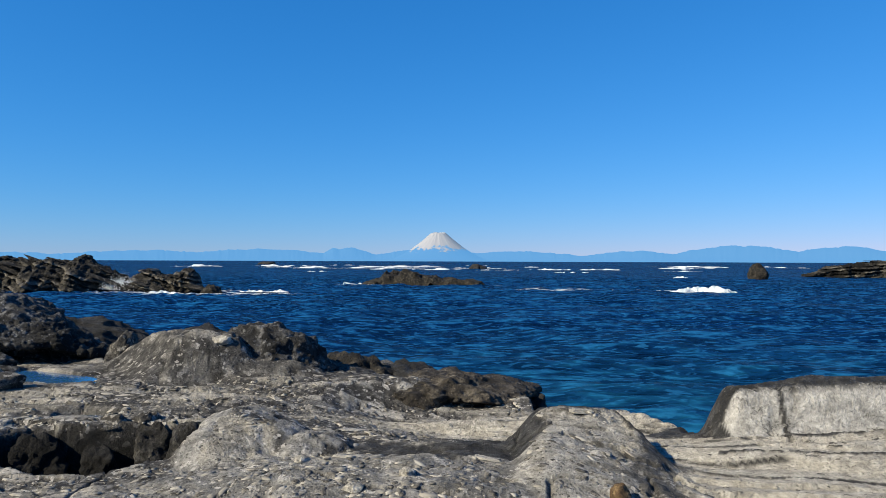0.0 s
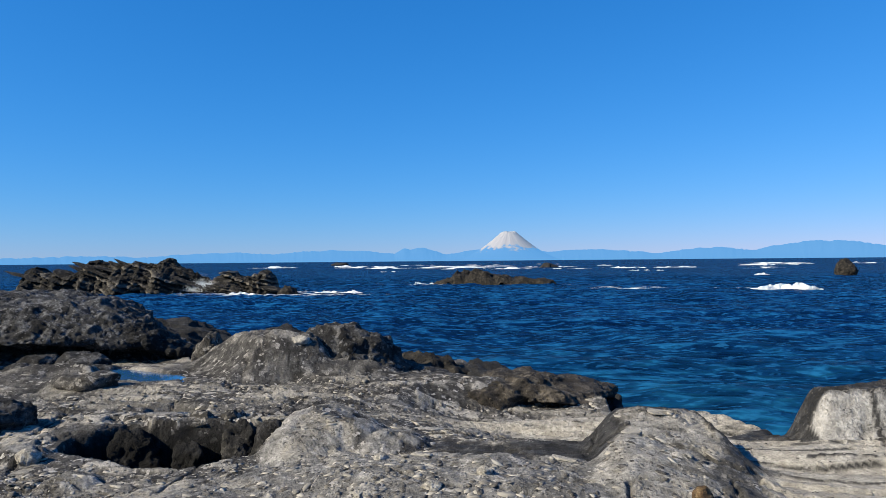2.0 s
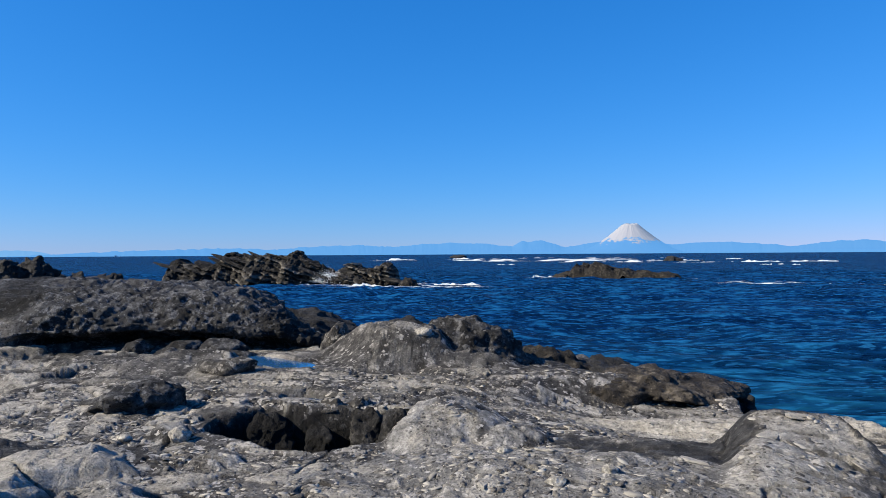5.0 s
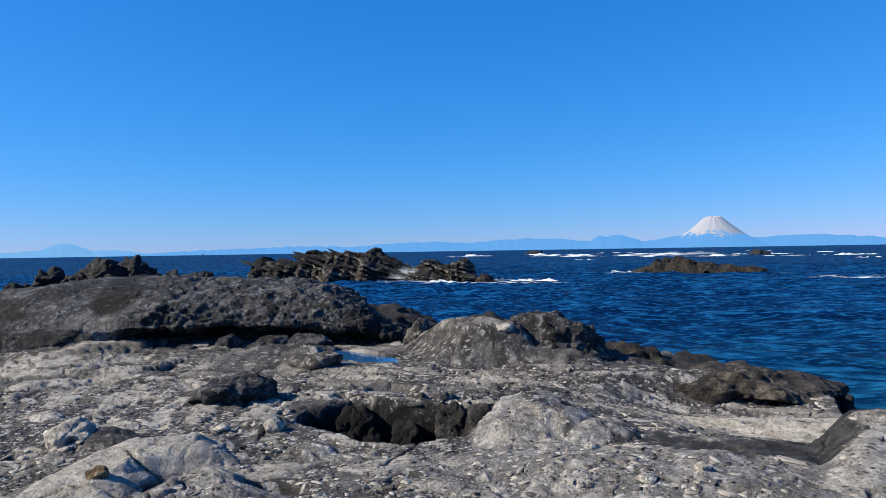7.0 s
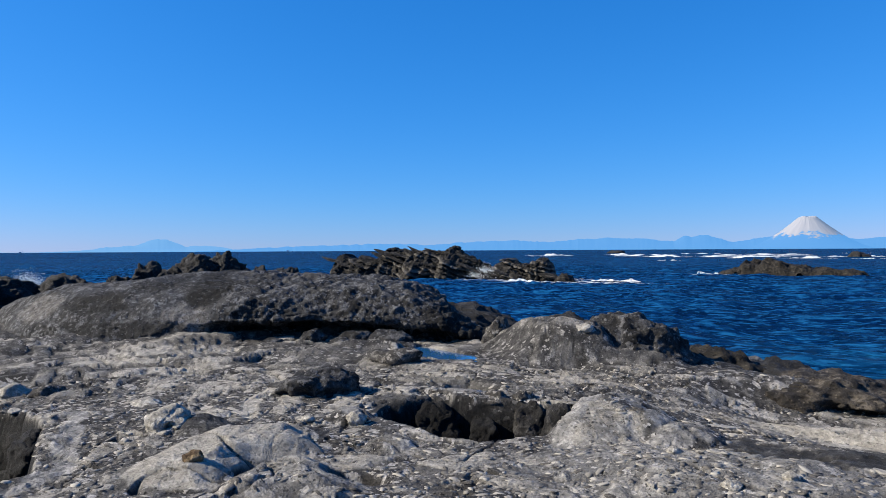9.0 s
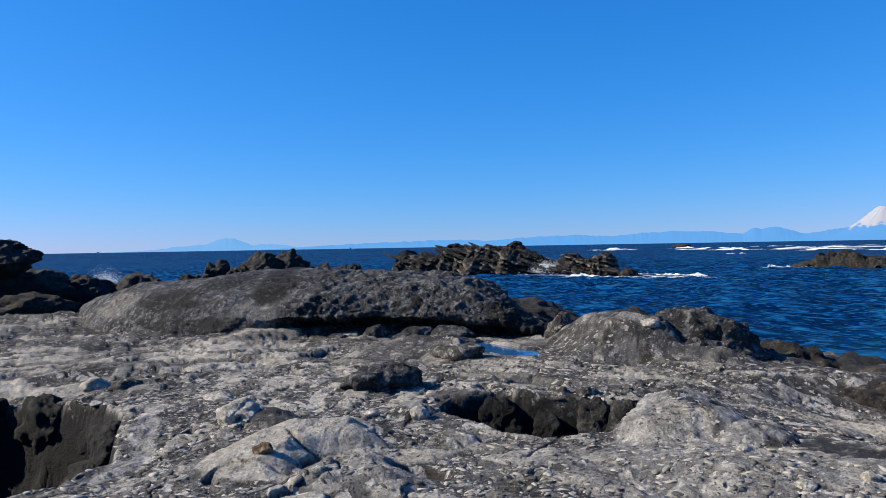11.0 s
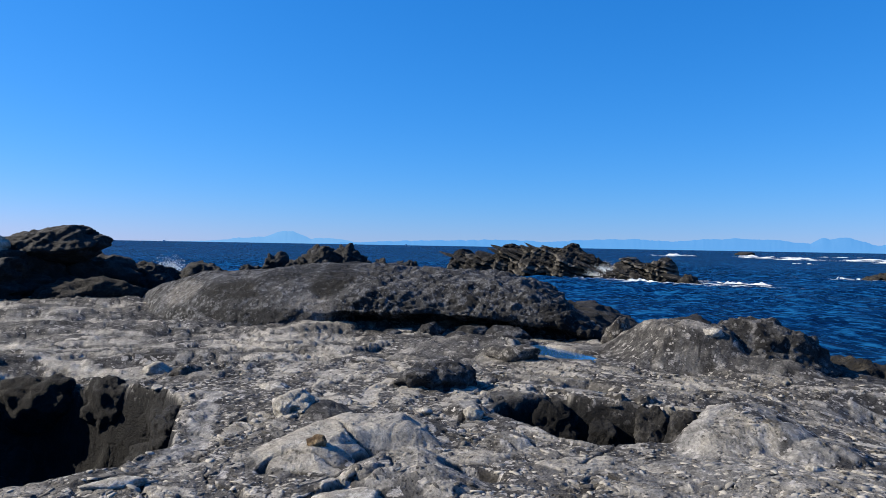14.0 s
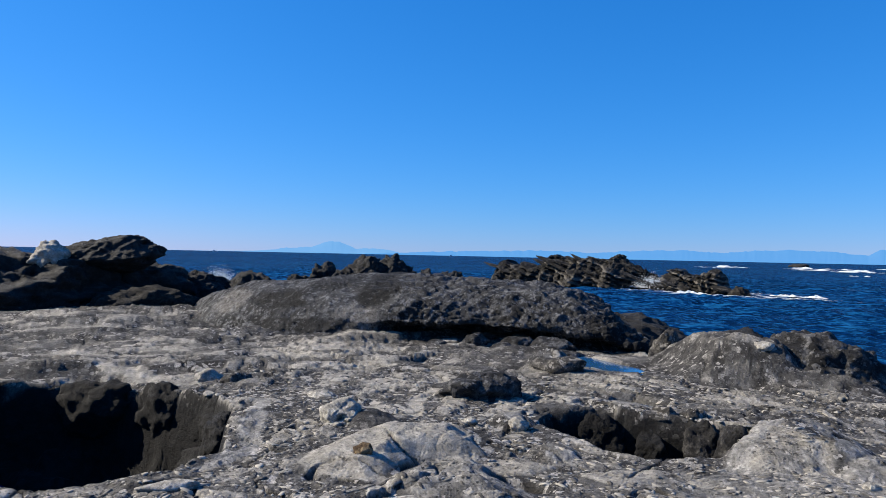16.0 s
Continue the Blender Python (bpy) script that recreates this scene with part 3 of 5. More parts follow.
    # weed and wet crust towards the water
    g.kinds["crust"] = np.maximum(g.kinds["crust"], 0.9 * smooth(0.95, 0.6, z + 0.12 * fbm(x * 3, y * 3, seed=53)))
    for key in ("sand", "chalk", "clast"):
        g.kinds[key] = g.kinds[key] * (1 - np.maximum(g.kinds["crust"] * 0.8, g.kinds["wet_shade"]))
    return z, g.kinds


def steps_between(*spans):
    """Grid lines from spans of (start, end, step)."""
    out = [np.arange(a, b, d) for a, b, d in spans]
    return np.concatenate(out + [[spans[-1][1]]])


# rings round the middle of the platform, finest where the rock is seen nearest
ga, gr = np.meshgrid(np.radians(steps_between((-180, -80, 1.1), (-80, 36, 0.145), (36, 180, 1.1))),
                     np.concatenate(([0.0005], np.linspace(0.04, 2.16, 54), 1 / np.linspace(1 / 2.2, 1 / 21, 560), np.geomspace(22, 60, 16))))
gx, gy = EYE[0] + gr * np.sin(ga), EYE[1] + gr * np.cos(ga)
gz, kinds = shelf_relief(gx, gy)
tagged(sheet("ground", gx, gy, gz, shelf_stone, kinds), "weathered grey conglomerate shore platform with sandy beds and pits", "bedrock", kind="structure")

# sea
k = Nodes("sea_water")
ripple = k.noise(1.3, 3, 0.55, at=k.place((0.45, 1.3, 1), (0, 0, 4)), warp=0.15)
chop = k.noise(0.2, 4, 0.6, at=k.place((0.5, 1.7, 1), (0, 0, 4)), warp=0.2)
fret = k.noise(4.2, 2, 0.5, at=k.place((0.6, 1.4, 1), (0, 0, -6)), warp=0.2)
roll = k.noise(0.03, 6, 0.6, at=k.place((1.0, 0.6, 1), (0, 0, 6)))
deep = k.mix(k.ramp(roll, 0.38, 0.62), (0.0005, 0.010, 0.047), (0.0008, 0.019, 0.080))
# bright wave crests and dark troughs, light and shade painted into the water colour
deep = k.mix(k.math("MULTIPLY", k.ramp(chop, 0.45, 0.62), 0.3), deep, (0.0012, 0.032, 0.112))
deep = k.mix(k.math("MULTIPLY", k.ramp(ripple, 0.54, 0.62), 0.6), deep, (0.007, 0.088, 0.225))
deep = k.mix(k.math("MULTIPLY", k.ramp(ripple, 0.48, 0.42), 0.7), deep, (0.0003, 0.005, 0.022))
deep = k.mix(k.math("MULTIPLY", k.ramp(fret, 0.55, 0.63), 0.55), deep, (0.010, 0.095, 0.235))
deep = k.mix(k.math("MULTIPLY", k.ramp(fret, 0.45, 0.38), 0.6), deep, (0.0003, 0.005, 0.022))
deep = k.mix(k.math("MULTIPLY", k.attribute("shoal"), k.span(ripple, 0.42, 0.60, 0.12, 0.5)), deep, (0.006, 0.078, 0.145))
froth = k.math("MULTIPLY", k.attribute("foam"), k.ramp(k.math("ADD", k.noise(0.9, 7, 0.72, at=k.place((0.7, 2.0, 1)), warp=1.2), k.math("MULTIPLY", k.attribute("foam"), 0.14)), 0.60, 0.70))
fleck = k.math("MULTIPLY", k.ramp(k.noise(0.12, 7, 0.7, at=k.place((0.5, 2.6, 1), (0, 0, 8)), warp=0.6), 0.69, 0.74), 0.8)
froth = k.math("MAXIMUM", froth, fleck)
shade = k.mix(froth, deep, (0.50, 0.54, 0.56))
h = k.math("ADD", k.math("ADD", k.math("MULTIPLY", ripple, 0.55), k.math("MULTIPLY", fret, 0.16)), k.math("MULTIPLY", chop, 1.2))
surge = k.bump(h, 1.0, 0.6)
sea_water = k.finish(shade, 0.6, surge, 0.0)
gloss = k.n.new("ShaderNodeBsdfGlossy")
gloss.inputs["Roughness"].default_value = 0.1
k.l.new(surge, gloss.inputs["Normal"])
mirror = k.n.new("ShaderNodeFresnel")
mirror.inputs["IOR"].default_value = 1.33
k.l.new(surge, mirror.inputs["Normal"])
both = k.n.new("ShaderNodeMixShader")
k.l.new(k.math("MULTIPLY", k.math("MINIMUM", mirror.outputs[0], 0.25), k.math("SUBTRACT", 0.4, k.math("MULTIPLY", froth, 0.38))), both.inputs[0])
k.l.new(k.out.outputs[0], both.inputs[1])
k.l.new(gloss.outputs[0], both.inputs[2])
k.l.new(both.outputs[0], k.n["Material Output"].inputs["Surface"])

az_lines = steps_between((-180, -76, 2.0), (-76, 40, 0.22), (40, 180, 2.0))
r_lines = np.concatenate((np.geomspace(7, 120, 270), np.geomspace(123, 4700, 90)))
sa, sr = np.meshgrid(np.radians(az_lines), r_lines)
sx, sy = EYE[0] + sr * np.sin(sa), EYE[1] + sr * np.cos(sa)
calm = smooth(400, 60, sr)
wave = 0
for wide, close, high, seed in ((0.05, 0.17, 0.2, 81), (0.13, 0.42, 0.13, 82), (0.22, 0.85, 0.10, 83), (0.5, 1.6, 0.045, 84), (1.1, 2.9, 0.02, 85)):
    wave = wave + high * ridged(sx * wide + 0.3 * fbm(sx * 0.03, sy * 0.03, octaves=2, seed=seed + 20), sy * close + 0.12 * close * sx, octaves=1, seed=seed)
FOAM_SPOTS = ((-38, 65, 17, 3.5), (-24, 60, 8, 3.5), (-6, 83, 11, 1.8), (46, 118, 5, 2), (-44, 64, 8, 3), (12, 72, 14, 1.2), (-12, 83, 4, 2), (-18, 62, 4, 2))
foam = np.zeros_like(sx)
for cx, cy, rx, ry in FOAM_SPOTS:
    foam = np.maximum(foam, smooth(1.5, 0.5, np.hypot((sx - cx) / rx, (sy - cy) / ry)))
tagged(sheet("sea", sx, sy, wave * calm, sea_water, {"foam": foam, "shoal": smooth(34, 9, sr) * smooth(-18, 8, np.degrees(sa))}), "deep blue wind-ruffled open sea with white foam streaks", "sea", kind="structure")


# rocks
BALLS = {}


def ball(level):
    """Corners and triangles of a round ball, kept for the next stone of that level."""
    if level not in BALLS:
        bm = bmesh.new()
        bmesh.ops.create_icosphere(bm, subdivisions=level, radius=1.0)
        BALLS[level] = np.array([v.co[:] for v in bm.verts]), np.array([[v.index for v in f.verts] for f in bm.faces], np.int32)
        bm.free()
    return BALLS[level]


def fast_mesh(name, verts, faces, mat, attributes=None):
    """Mesh data from arrays of corners and of equal-sided faces."""
    data = bpy.data.meshes.new(name)
    data.vertices.add(len(verts))
    data.vertices.foreach_set("co", np.asarray(verts, np.float32).ravel())
    data.loops.add(faces.size)
    data.loops.foreach_set("vertex_index", faces.astype(np.int32).ravel())
    data.polygons.add(len(faces))
    data.polygons.foreach_set("loop_start", np.arange(0, faces.size, faces.shape[1], dtype=np.int32))
    data.update(calc_edges=True)
    data.materials.append(mat)
    for key, v in (attributes or {}).items():
        data.attributes.new(key, "FLOAT", "POINT").data.foreach_set("value", v.astype(np.float32).ravel())
    return data


def rock(name, at, size, spin=0.0, tilt=(0, 0), seed=1, mat=None, level=5, rough=0.12, facets=10, bite=0.35, under=0.0, beds=0.0, label="", category="rock", group="", grit=0.05, lip=-0.12, dent=None):
    """One stone: a ball cut by random planes, worn and pitted. under: how far the foot is drawn in; beds: depth of bedding steps."""
    p, faces = ball(level)
    rng = np.random.RandomState(seed)
    n = rng.normal(size=(facets, 3))
    n /= np.linalg.norm(n, axis=1)[:, None]
    d = 1 - bite * rng.uniform(0.35, 1.0, facets)
    dots = np.maximum(p @ n.T, 1e-3)
    reach = np.minimum((d / dots), 1.6)
    soft = -np.log(np.sum(np.exp(-14 * reach), 1) + np.exp(-14.0)) / 14
    p = p * soft[:, None]
    s = np.array(size)
    big = max(size)
    q = p * s / big
    p = p * (1 + rough * fbm(q[:, 0] * 2.2, q[:, 1] * 2.2, q[:, 2] * 2.2, 5, seed)[:, None] + 0.35 * rough * ridged(q[:, 0] * 5, q[:, 1] * 5, q[:, 2] * 5, 3, seed + 5)[:, None])
    if beds:
        lay = (q[:, 2] + 0.35 * q[:, 0]) * 9 + 0.7 * fbm(q[:, 0] * 2, q[:, 1] * 2, q[:, 2] * 2, 2, seed + 9)
        saw = lay - np.floor(lay)
        p[:, :2] *= (1 + beds * (saw - smooth(0.8, 1.0, saw)))[:, None]
    if under:
        low = smooth(lip, lip - 0.16, p[:, 2] + 0.08 * fbm(p[:, 0] * 3, p[:, 1] * 3, octaves=2, seed=seed + 3))
        p[:, :2] *= (1 - under * low * smooth(-0.45, 0.1, p[:, 0]))[:, None]
    if dent:
        d = np.array(dent[:3]) / np.linalg.norm(dent[:3])
        p = p * (1 - dent[4] * smooth(dent[3], dent[3] * 0.75, np.linalg.norm(p / np.linalg.norm(p, axis=1)[:, None] - d, axis=1)))[:, None]
    w = p * s
    way = w / np.linalg.norm(w, axis=1)[:, None]
    fine = 0.35 * ridged(w[:, 0] * 1.3, w[:, 1] * 1.3, w[:, 2] * 2.6, 4, seed + 13) + 1.0 * fbm(w[:, 0] * 6, w[:, 1] * 6, w[:, 2] * 9, 3, seed + 17)
    w = w + way * (grit * fine)[:, None]
    data = fast_mesh(name, w, faces, mat)
    data.shade_smooth()
    ob = new(name, data)
    ob.matrix_world = pose(*at, tilt[0], tilt[1], spin)
    return tagged(ob, label, category, group)


# big dark hummock and the rocks about it
hummock = new("rock_hummock")
hummock.matrix_world = pose(-9.6, 10.7, 1.4)


def piece(name, root, *spec, **more):
    """A stone that is a part of a larger rock."""
    ob = rock(name, *spec, **more)
    del ob["category"]
    m = ob.matrix_world.copy()
    ob.parent = root
    ob.matrix_world = m
    return ob


def along_normals(x, y, z):
    """Unit normals of a grid surface."""
    g = [np.stack(np.gradient(q), 0) for q in (x, y, z)]
    du, dv = np.stack([q[1] for q in g], -1), np.stack([q[0] for q in g], -1)
    n = np.cross(du, dv)
    return n / np.maximum(np.linalg.norm(n, axis=-1, keepdims=True), 1e-9)


def round_off(a, reach, axis=0):
    """A running mean along one axis of a grid, with its ends held."""
    pad = [(reach, reach) if i == axis else (0, 0) for i in range(a.ndim)]
    b = np.pad(a, pad, mode="edge")
    n = a.shape[axis]
    return sum(np.take(b, range(i, i + n), axis=axis) for i in range(2 * reach + 1)) / (2 * reach + 1)


def hummock_body():
    """A whaleback: rounded flank at one end, a cap overhanging a dark gap towards the other."""
    nu, nv = 520, 190
    u = np.linspace(0, 1, nu)
    at = (0, 0.12, 0.27, 0.38, 0.52, 0.66, 0.80, 0.92, 1.0)
    fx = round_off(np.interp(u, at, (-15.9, -14.2, -12.3, -10.9, -9.7, -8.4, -7.0, -6.1, -5.5)), 24)
    fy = round_off(np.interp(u, at, (8.9, 8.15, 8.0, 8.3, 9.15, 9.9, 10.5, 10.85, 11.3)), 24)
    high = round_off(np.interp(u, at, (2.05, 2.32, 2.44, 2.5, 2.54, 2.47, 2.34, 2.05, 1.5)), 16)
    gap = round_off(np.interp(u, (0, 0.48, 0.56, 0.85, 0.95, 1), (0.0, 0.0, 1.0, 1.0, 0.5, 0.2)), 8)
    deep = np.interp(u, (0, 0.15, 0.5, 0.8, 1), (0.55, 0.85, 1.0, 0.8, 0.45))
    tx, ty = np.gradient(fx), np.gradient(fy)
    run = np.hypot(tx, ty)
    bx, by = -ty / run, tx / run
    t = np.linspace(0, 1, nv)
    knots = (0, 0.10, 0.22, 0.34, 0.46, 0.56, 0.64, 0.70, 0.76, 0.84, 0.92, 1.0)
    back_a = round_off(np.interp(t, knots, (5.6, 4.6, 3.0, 1.9, 1.1, 0.55, 0.22, 0.05, 0.0, 0.5, 1.0, 1.0)), 3)
    tall_a = round_off(np.interp(t, knots, (-0.3, 0.6, 1.0, 0.97, 0.87, 0.74, 0.58, 0.42, 0.30, 0.27, 0.2, -0.3)), 3)
    back_b = round_off(np.interp(t, knots, (5.6, 4.6, 3.0, 1.9, 1.1, 0.65, 0.38, 0.2, 0.06, -0.04, -0.1, -0.1)), 3)
    tall_b = round_off(np.interp(t, knots, (-0.3, 0.6, 1.0, 0.95, 0.85, 0.72, 0.56, 0.42, 0.26, 0.10, -0.05, -0.3)), 3)
    back = (back_b[:, None] * (1 - gap) + back_a[:, None] * gap) * deep
    tall = tall_b[:, None] * (1 - gap) + tall_a[:, None] * gap
    x, y = fx + back * bx, fy + back * by
    z = 1.42 + tall * (high - 1.42)
    n = along_normals(x, y, z)
    smoothness = smooth(0.57, 0.48, u)[None] + 0 * z
    big = 0.09 * fbm(x * 0.6, y * 0.6, z * 0.9, 3, 301) + 0.03 * ridged(x * 1.1, y * 1.1, z * 1.6, 3, 303)
    lumps = -0.045 * ridged(x * 1.9, y * 1.9, z * 4.0, 4, 305) - 0.02 * ridged(x * 6, y * 6, z * 9, 3, 307)
    holes = smooth(0.42, 0.60, fbm(x * 6, y * 6, z * 9, 2, 309)) * 0.03
    push = big + lumps * (1 - 0.72 * smoothness) - holes * (1 - 0.5 * smoothness)
    ledge = (z + 0.1 * fbm(x * 0.8, y * 0.8, octaves=3, seed=311)) * 5.5
    frac = ledge - np.floor(ledge)
    push = push + 0.05 * (1 - smoothness) * (frac - smooth(0.8, 1.0, frac)) * smooth(0.1, 0.4, tall)
    side = np.sign(np.sum(n[nv // 2, nu // 2] * np.array([0.5, -0.7, 0.5])))
    x, y, z = (c + side * n[..., i] * push for i, c in enumerate((x, y, z)))
    uu = u[None] + 0 * z
    rag = 0.35 * fbm(x * 1.6, y * 1.6, z * 2.4, 4, 313)

    def blot(cu, ct, ru, rt):
        return smooth(1.25, 0.75, np.hypot((uu - cu) / ru, (tall - ct) / rt) + rag)

    stain = np.maximum.reduce([0.85 * blot(0.30, 0.60, 0.055, 0.2), 0.9 * blot(0.495, 0.78, 0.035, 0.26), 0.7 * blot(0.40, 0.86, 0.06, 0.09), 0.6 * blot(0.35, 0.18, 0.09, 0.13), 0.8 * blot(0.93, 0.4, 0.07, 0.5)])
    pale = np.maximum(0.8 * blot(0.475, 0.28, 0.035, 0.28), 0.6 * blot(0.20, 0.45, 0.04, 0.3)) * (1 - stain)
    ob = sheet("body", x, y, z, hummock_stone, {"stain": stain, "pale": pale})
    ob.parent = hummock
    ob.matrix_world = Matrix.Identity(4)


hummock_body()
for at, size, spin, seed in (((-7.35, 10.05, 1.5), (0.3, 0.2, 0.14), 40, 196), ((-6.75, 10.15, 1.5), (0.42, 0.24, 0.15), 10, 197), ((-8.0, 9.75, 1.48), (0.22, 0.16, 0.12), 60, 198)):
    piece("foot_stone", hummock, at, size, spin, (0, 0), seed, dark_stone, 4, 0.16, 11, 0.3, grit=0.03)
tagged(hummock, "broad dark grey pitted rock hummock on the platform", "rock")
rock("rock_tail", (-8.9, 14.9, 1.0), (2.9, 1.2, 1.1), 25, (0, 12), 5, wet_shaded_stone, 6, 0.16, 9, 0.3, label="low black wet rock running down into the sea")
for i, (az, lift) in enumerate(((-52.6, -1.0), (-51.5, -0.5), (-50.2, -0.8), (-49.2, -0.5), (-48.3, 0.0), (-47.7, 0.25), (-47.0, -0.15), (-46.3, 0.2), (-45.6, -0.25), (-44.5, -0.65), (-43.4, -0.42), (-42.2, -0.75), (-41.0, -1.0), (-39.6, -1.25))):
    reach, big = 18.4 + 0.5 * math.sin(i * 2.3), 0.36 + 0.14 * math.sin(i * 1.7 + 1)
    rock("jagged_rock", (EYE[0] + reach * math.sin(radians(az)), EYE[1] + reach * math.cos(radians(az)), 2.94 + reach * math.tan(radians(lift)) - 0.58), (big * 1.35, 0.5, 0.46), 40 + i * 37, (0, 0), 600 + i, wet_shaded_stone, 5, 0.26, 16, 0.5, label="jagged dark rock behind the hummock", group="rocks behind the hummock", grit=0.05)
# boulders before the inlet
ledge_stone = rock_material("ledge_stone", (0.05, 0.042, 0.033), (0.12, 0.104, 0.083), (0.015, 0.013, 0.011), 0.9, 0.7, 0.3)
SHORE = "shore boulders"
rock("boulder", (-4.2, 11.0, 1.5), (0.7, 0.5, 0.46), 10, (0, 0), 21, wet_shaded_stone, 5, 0.12, 8, 0.25, label="rounded dark wet boulder on the shore edge", category="boulder", group=SHORE)
rock("boulder", (-3.55, 10.9, 1.42), (0.5, 0.45, 0.44), 60, (0, 0), 26, wet_shaded_stone, 5, 0.12, 8, 0.25, label="rounded dark wet boulder on the shore edge", category="boulder", group=SHORE)
rock("boulder", (-2.85, 10.35, 1.32), (0.86, 0.6, 0.66), 15, (0, 8), 22, dark_stone, 6, 0.09, 6, 0.22, label="rounded dark grey boulder on the shore edge", category="boulder", group=SHORE)
rock("boulder", (-4.98, 10.5, 1.5), (0.26, 0.3, 0.38), 0, (0, 12), 23, grey_stone, 5, 0.14, 9, 0.35, grit=0.02, label="small upright grey boulder on the shore edge", category="boulder", group=SHORE)
rock("boulder", (-1.85, 11.3, 1.08), (0.75, 0.5, 0.46), -10, (0, 5), 24, brown_stone, 5, 0.14, 9, 0.3, label="low brown wet boulder on the shore edge", category="boulder", group=SHORE)
rock("boulder", (-0.95, 11.35, 1.0), (0.7, 0.5, 0.36), -15, (0, 8), 25, wet_shaded_stone, 5, 0.14, 9, 0.3, label="low black wet boulder on the shore edge", category="boulder", group=SHORE)
rock("boulder", (0.62, 10.55, 0.75), (0.4, 0.45, 0.42), -5, (0, 8), 27, wet_shaded_stone, 5, 0.14, 9, 0.3, label="low black wet boulder on the shore edge", category="boulder", group=SHORE)
rock("ledge_rock", (-0.4, 9.95, 1.15), (1.3, 0.78, 0.3), 22, (0, 4), 28, ledge_stone, 6, 0.2, 15, 0.38, 0.3, grit=0.055, lip=0.1, label="rounded brown undercut rock ledge above sandy beds")
# stones lying in the pit
IN_PIT = "stones in the pit"
# near-black stone: the shade in the hollows is put into its colour
shadow_stone = rock_material("shadow_stone", (0.0045, 0.0045, 0.0047), (0.014, 0.0138, 0.0138), (0.0016, 0.0016, 0.0017), 0.9, 0.7, 0.2)
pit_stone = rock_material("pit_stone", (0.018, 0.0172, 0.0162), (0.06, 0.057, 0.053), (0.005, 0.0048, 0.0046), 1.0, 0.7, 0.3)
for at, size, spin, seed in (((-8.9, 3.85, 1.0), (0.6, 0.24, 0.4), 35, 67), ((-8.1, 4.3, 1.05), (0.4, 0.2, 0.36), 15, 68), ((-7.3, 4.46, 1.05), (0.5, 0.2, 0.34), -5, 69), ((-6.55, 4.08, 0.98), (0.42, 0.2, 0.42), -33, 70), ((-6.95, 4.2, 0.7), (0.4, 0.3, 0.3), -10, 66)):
    rock("rim_rock", at, size, spin, (0, 0), seed, shadow_stone, 5, 0.14, 12, 0.35, grit=0.02, label="rounded rock on the rim of the wide hollow, shade painted in black", group="rocks on the hollow's rim")
# stones along the pit's darker walls get the colour painted for shade
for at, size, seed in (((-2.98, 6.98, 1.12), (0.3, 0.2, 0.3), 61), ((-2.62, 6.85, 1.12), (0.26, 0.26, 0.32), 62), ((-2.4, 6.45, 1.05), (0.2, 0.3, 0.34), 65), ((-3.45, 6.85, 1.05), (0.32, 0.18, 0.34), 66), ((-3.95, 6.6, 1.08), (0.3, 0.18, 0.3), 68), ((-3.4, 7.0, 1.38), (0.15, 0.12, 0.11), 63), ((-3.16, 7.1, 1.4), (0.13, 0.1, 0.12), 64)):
    rock("stone", at, size, seed * 40, (0, 0), seed, grey_stone if seed in (63, 64) else pit_stone if seed in (61, 62, 65) else shadow_stone, 5, 0.16, 12, 0.34, grit=0.025, label="rounded grey stone wedged in the rock pit", category="stone", group=IN_PIT)
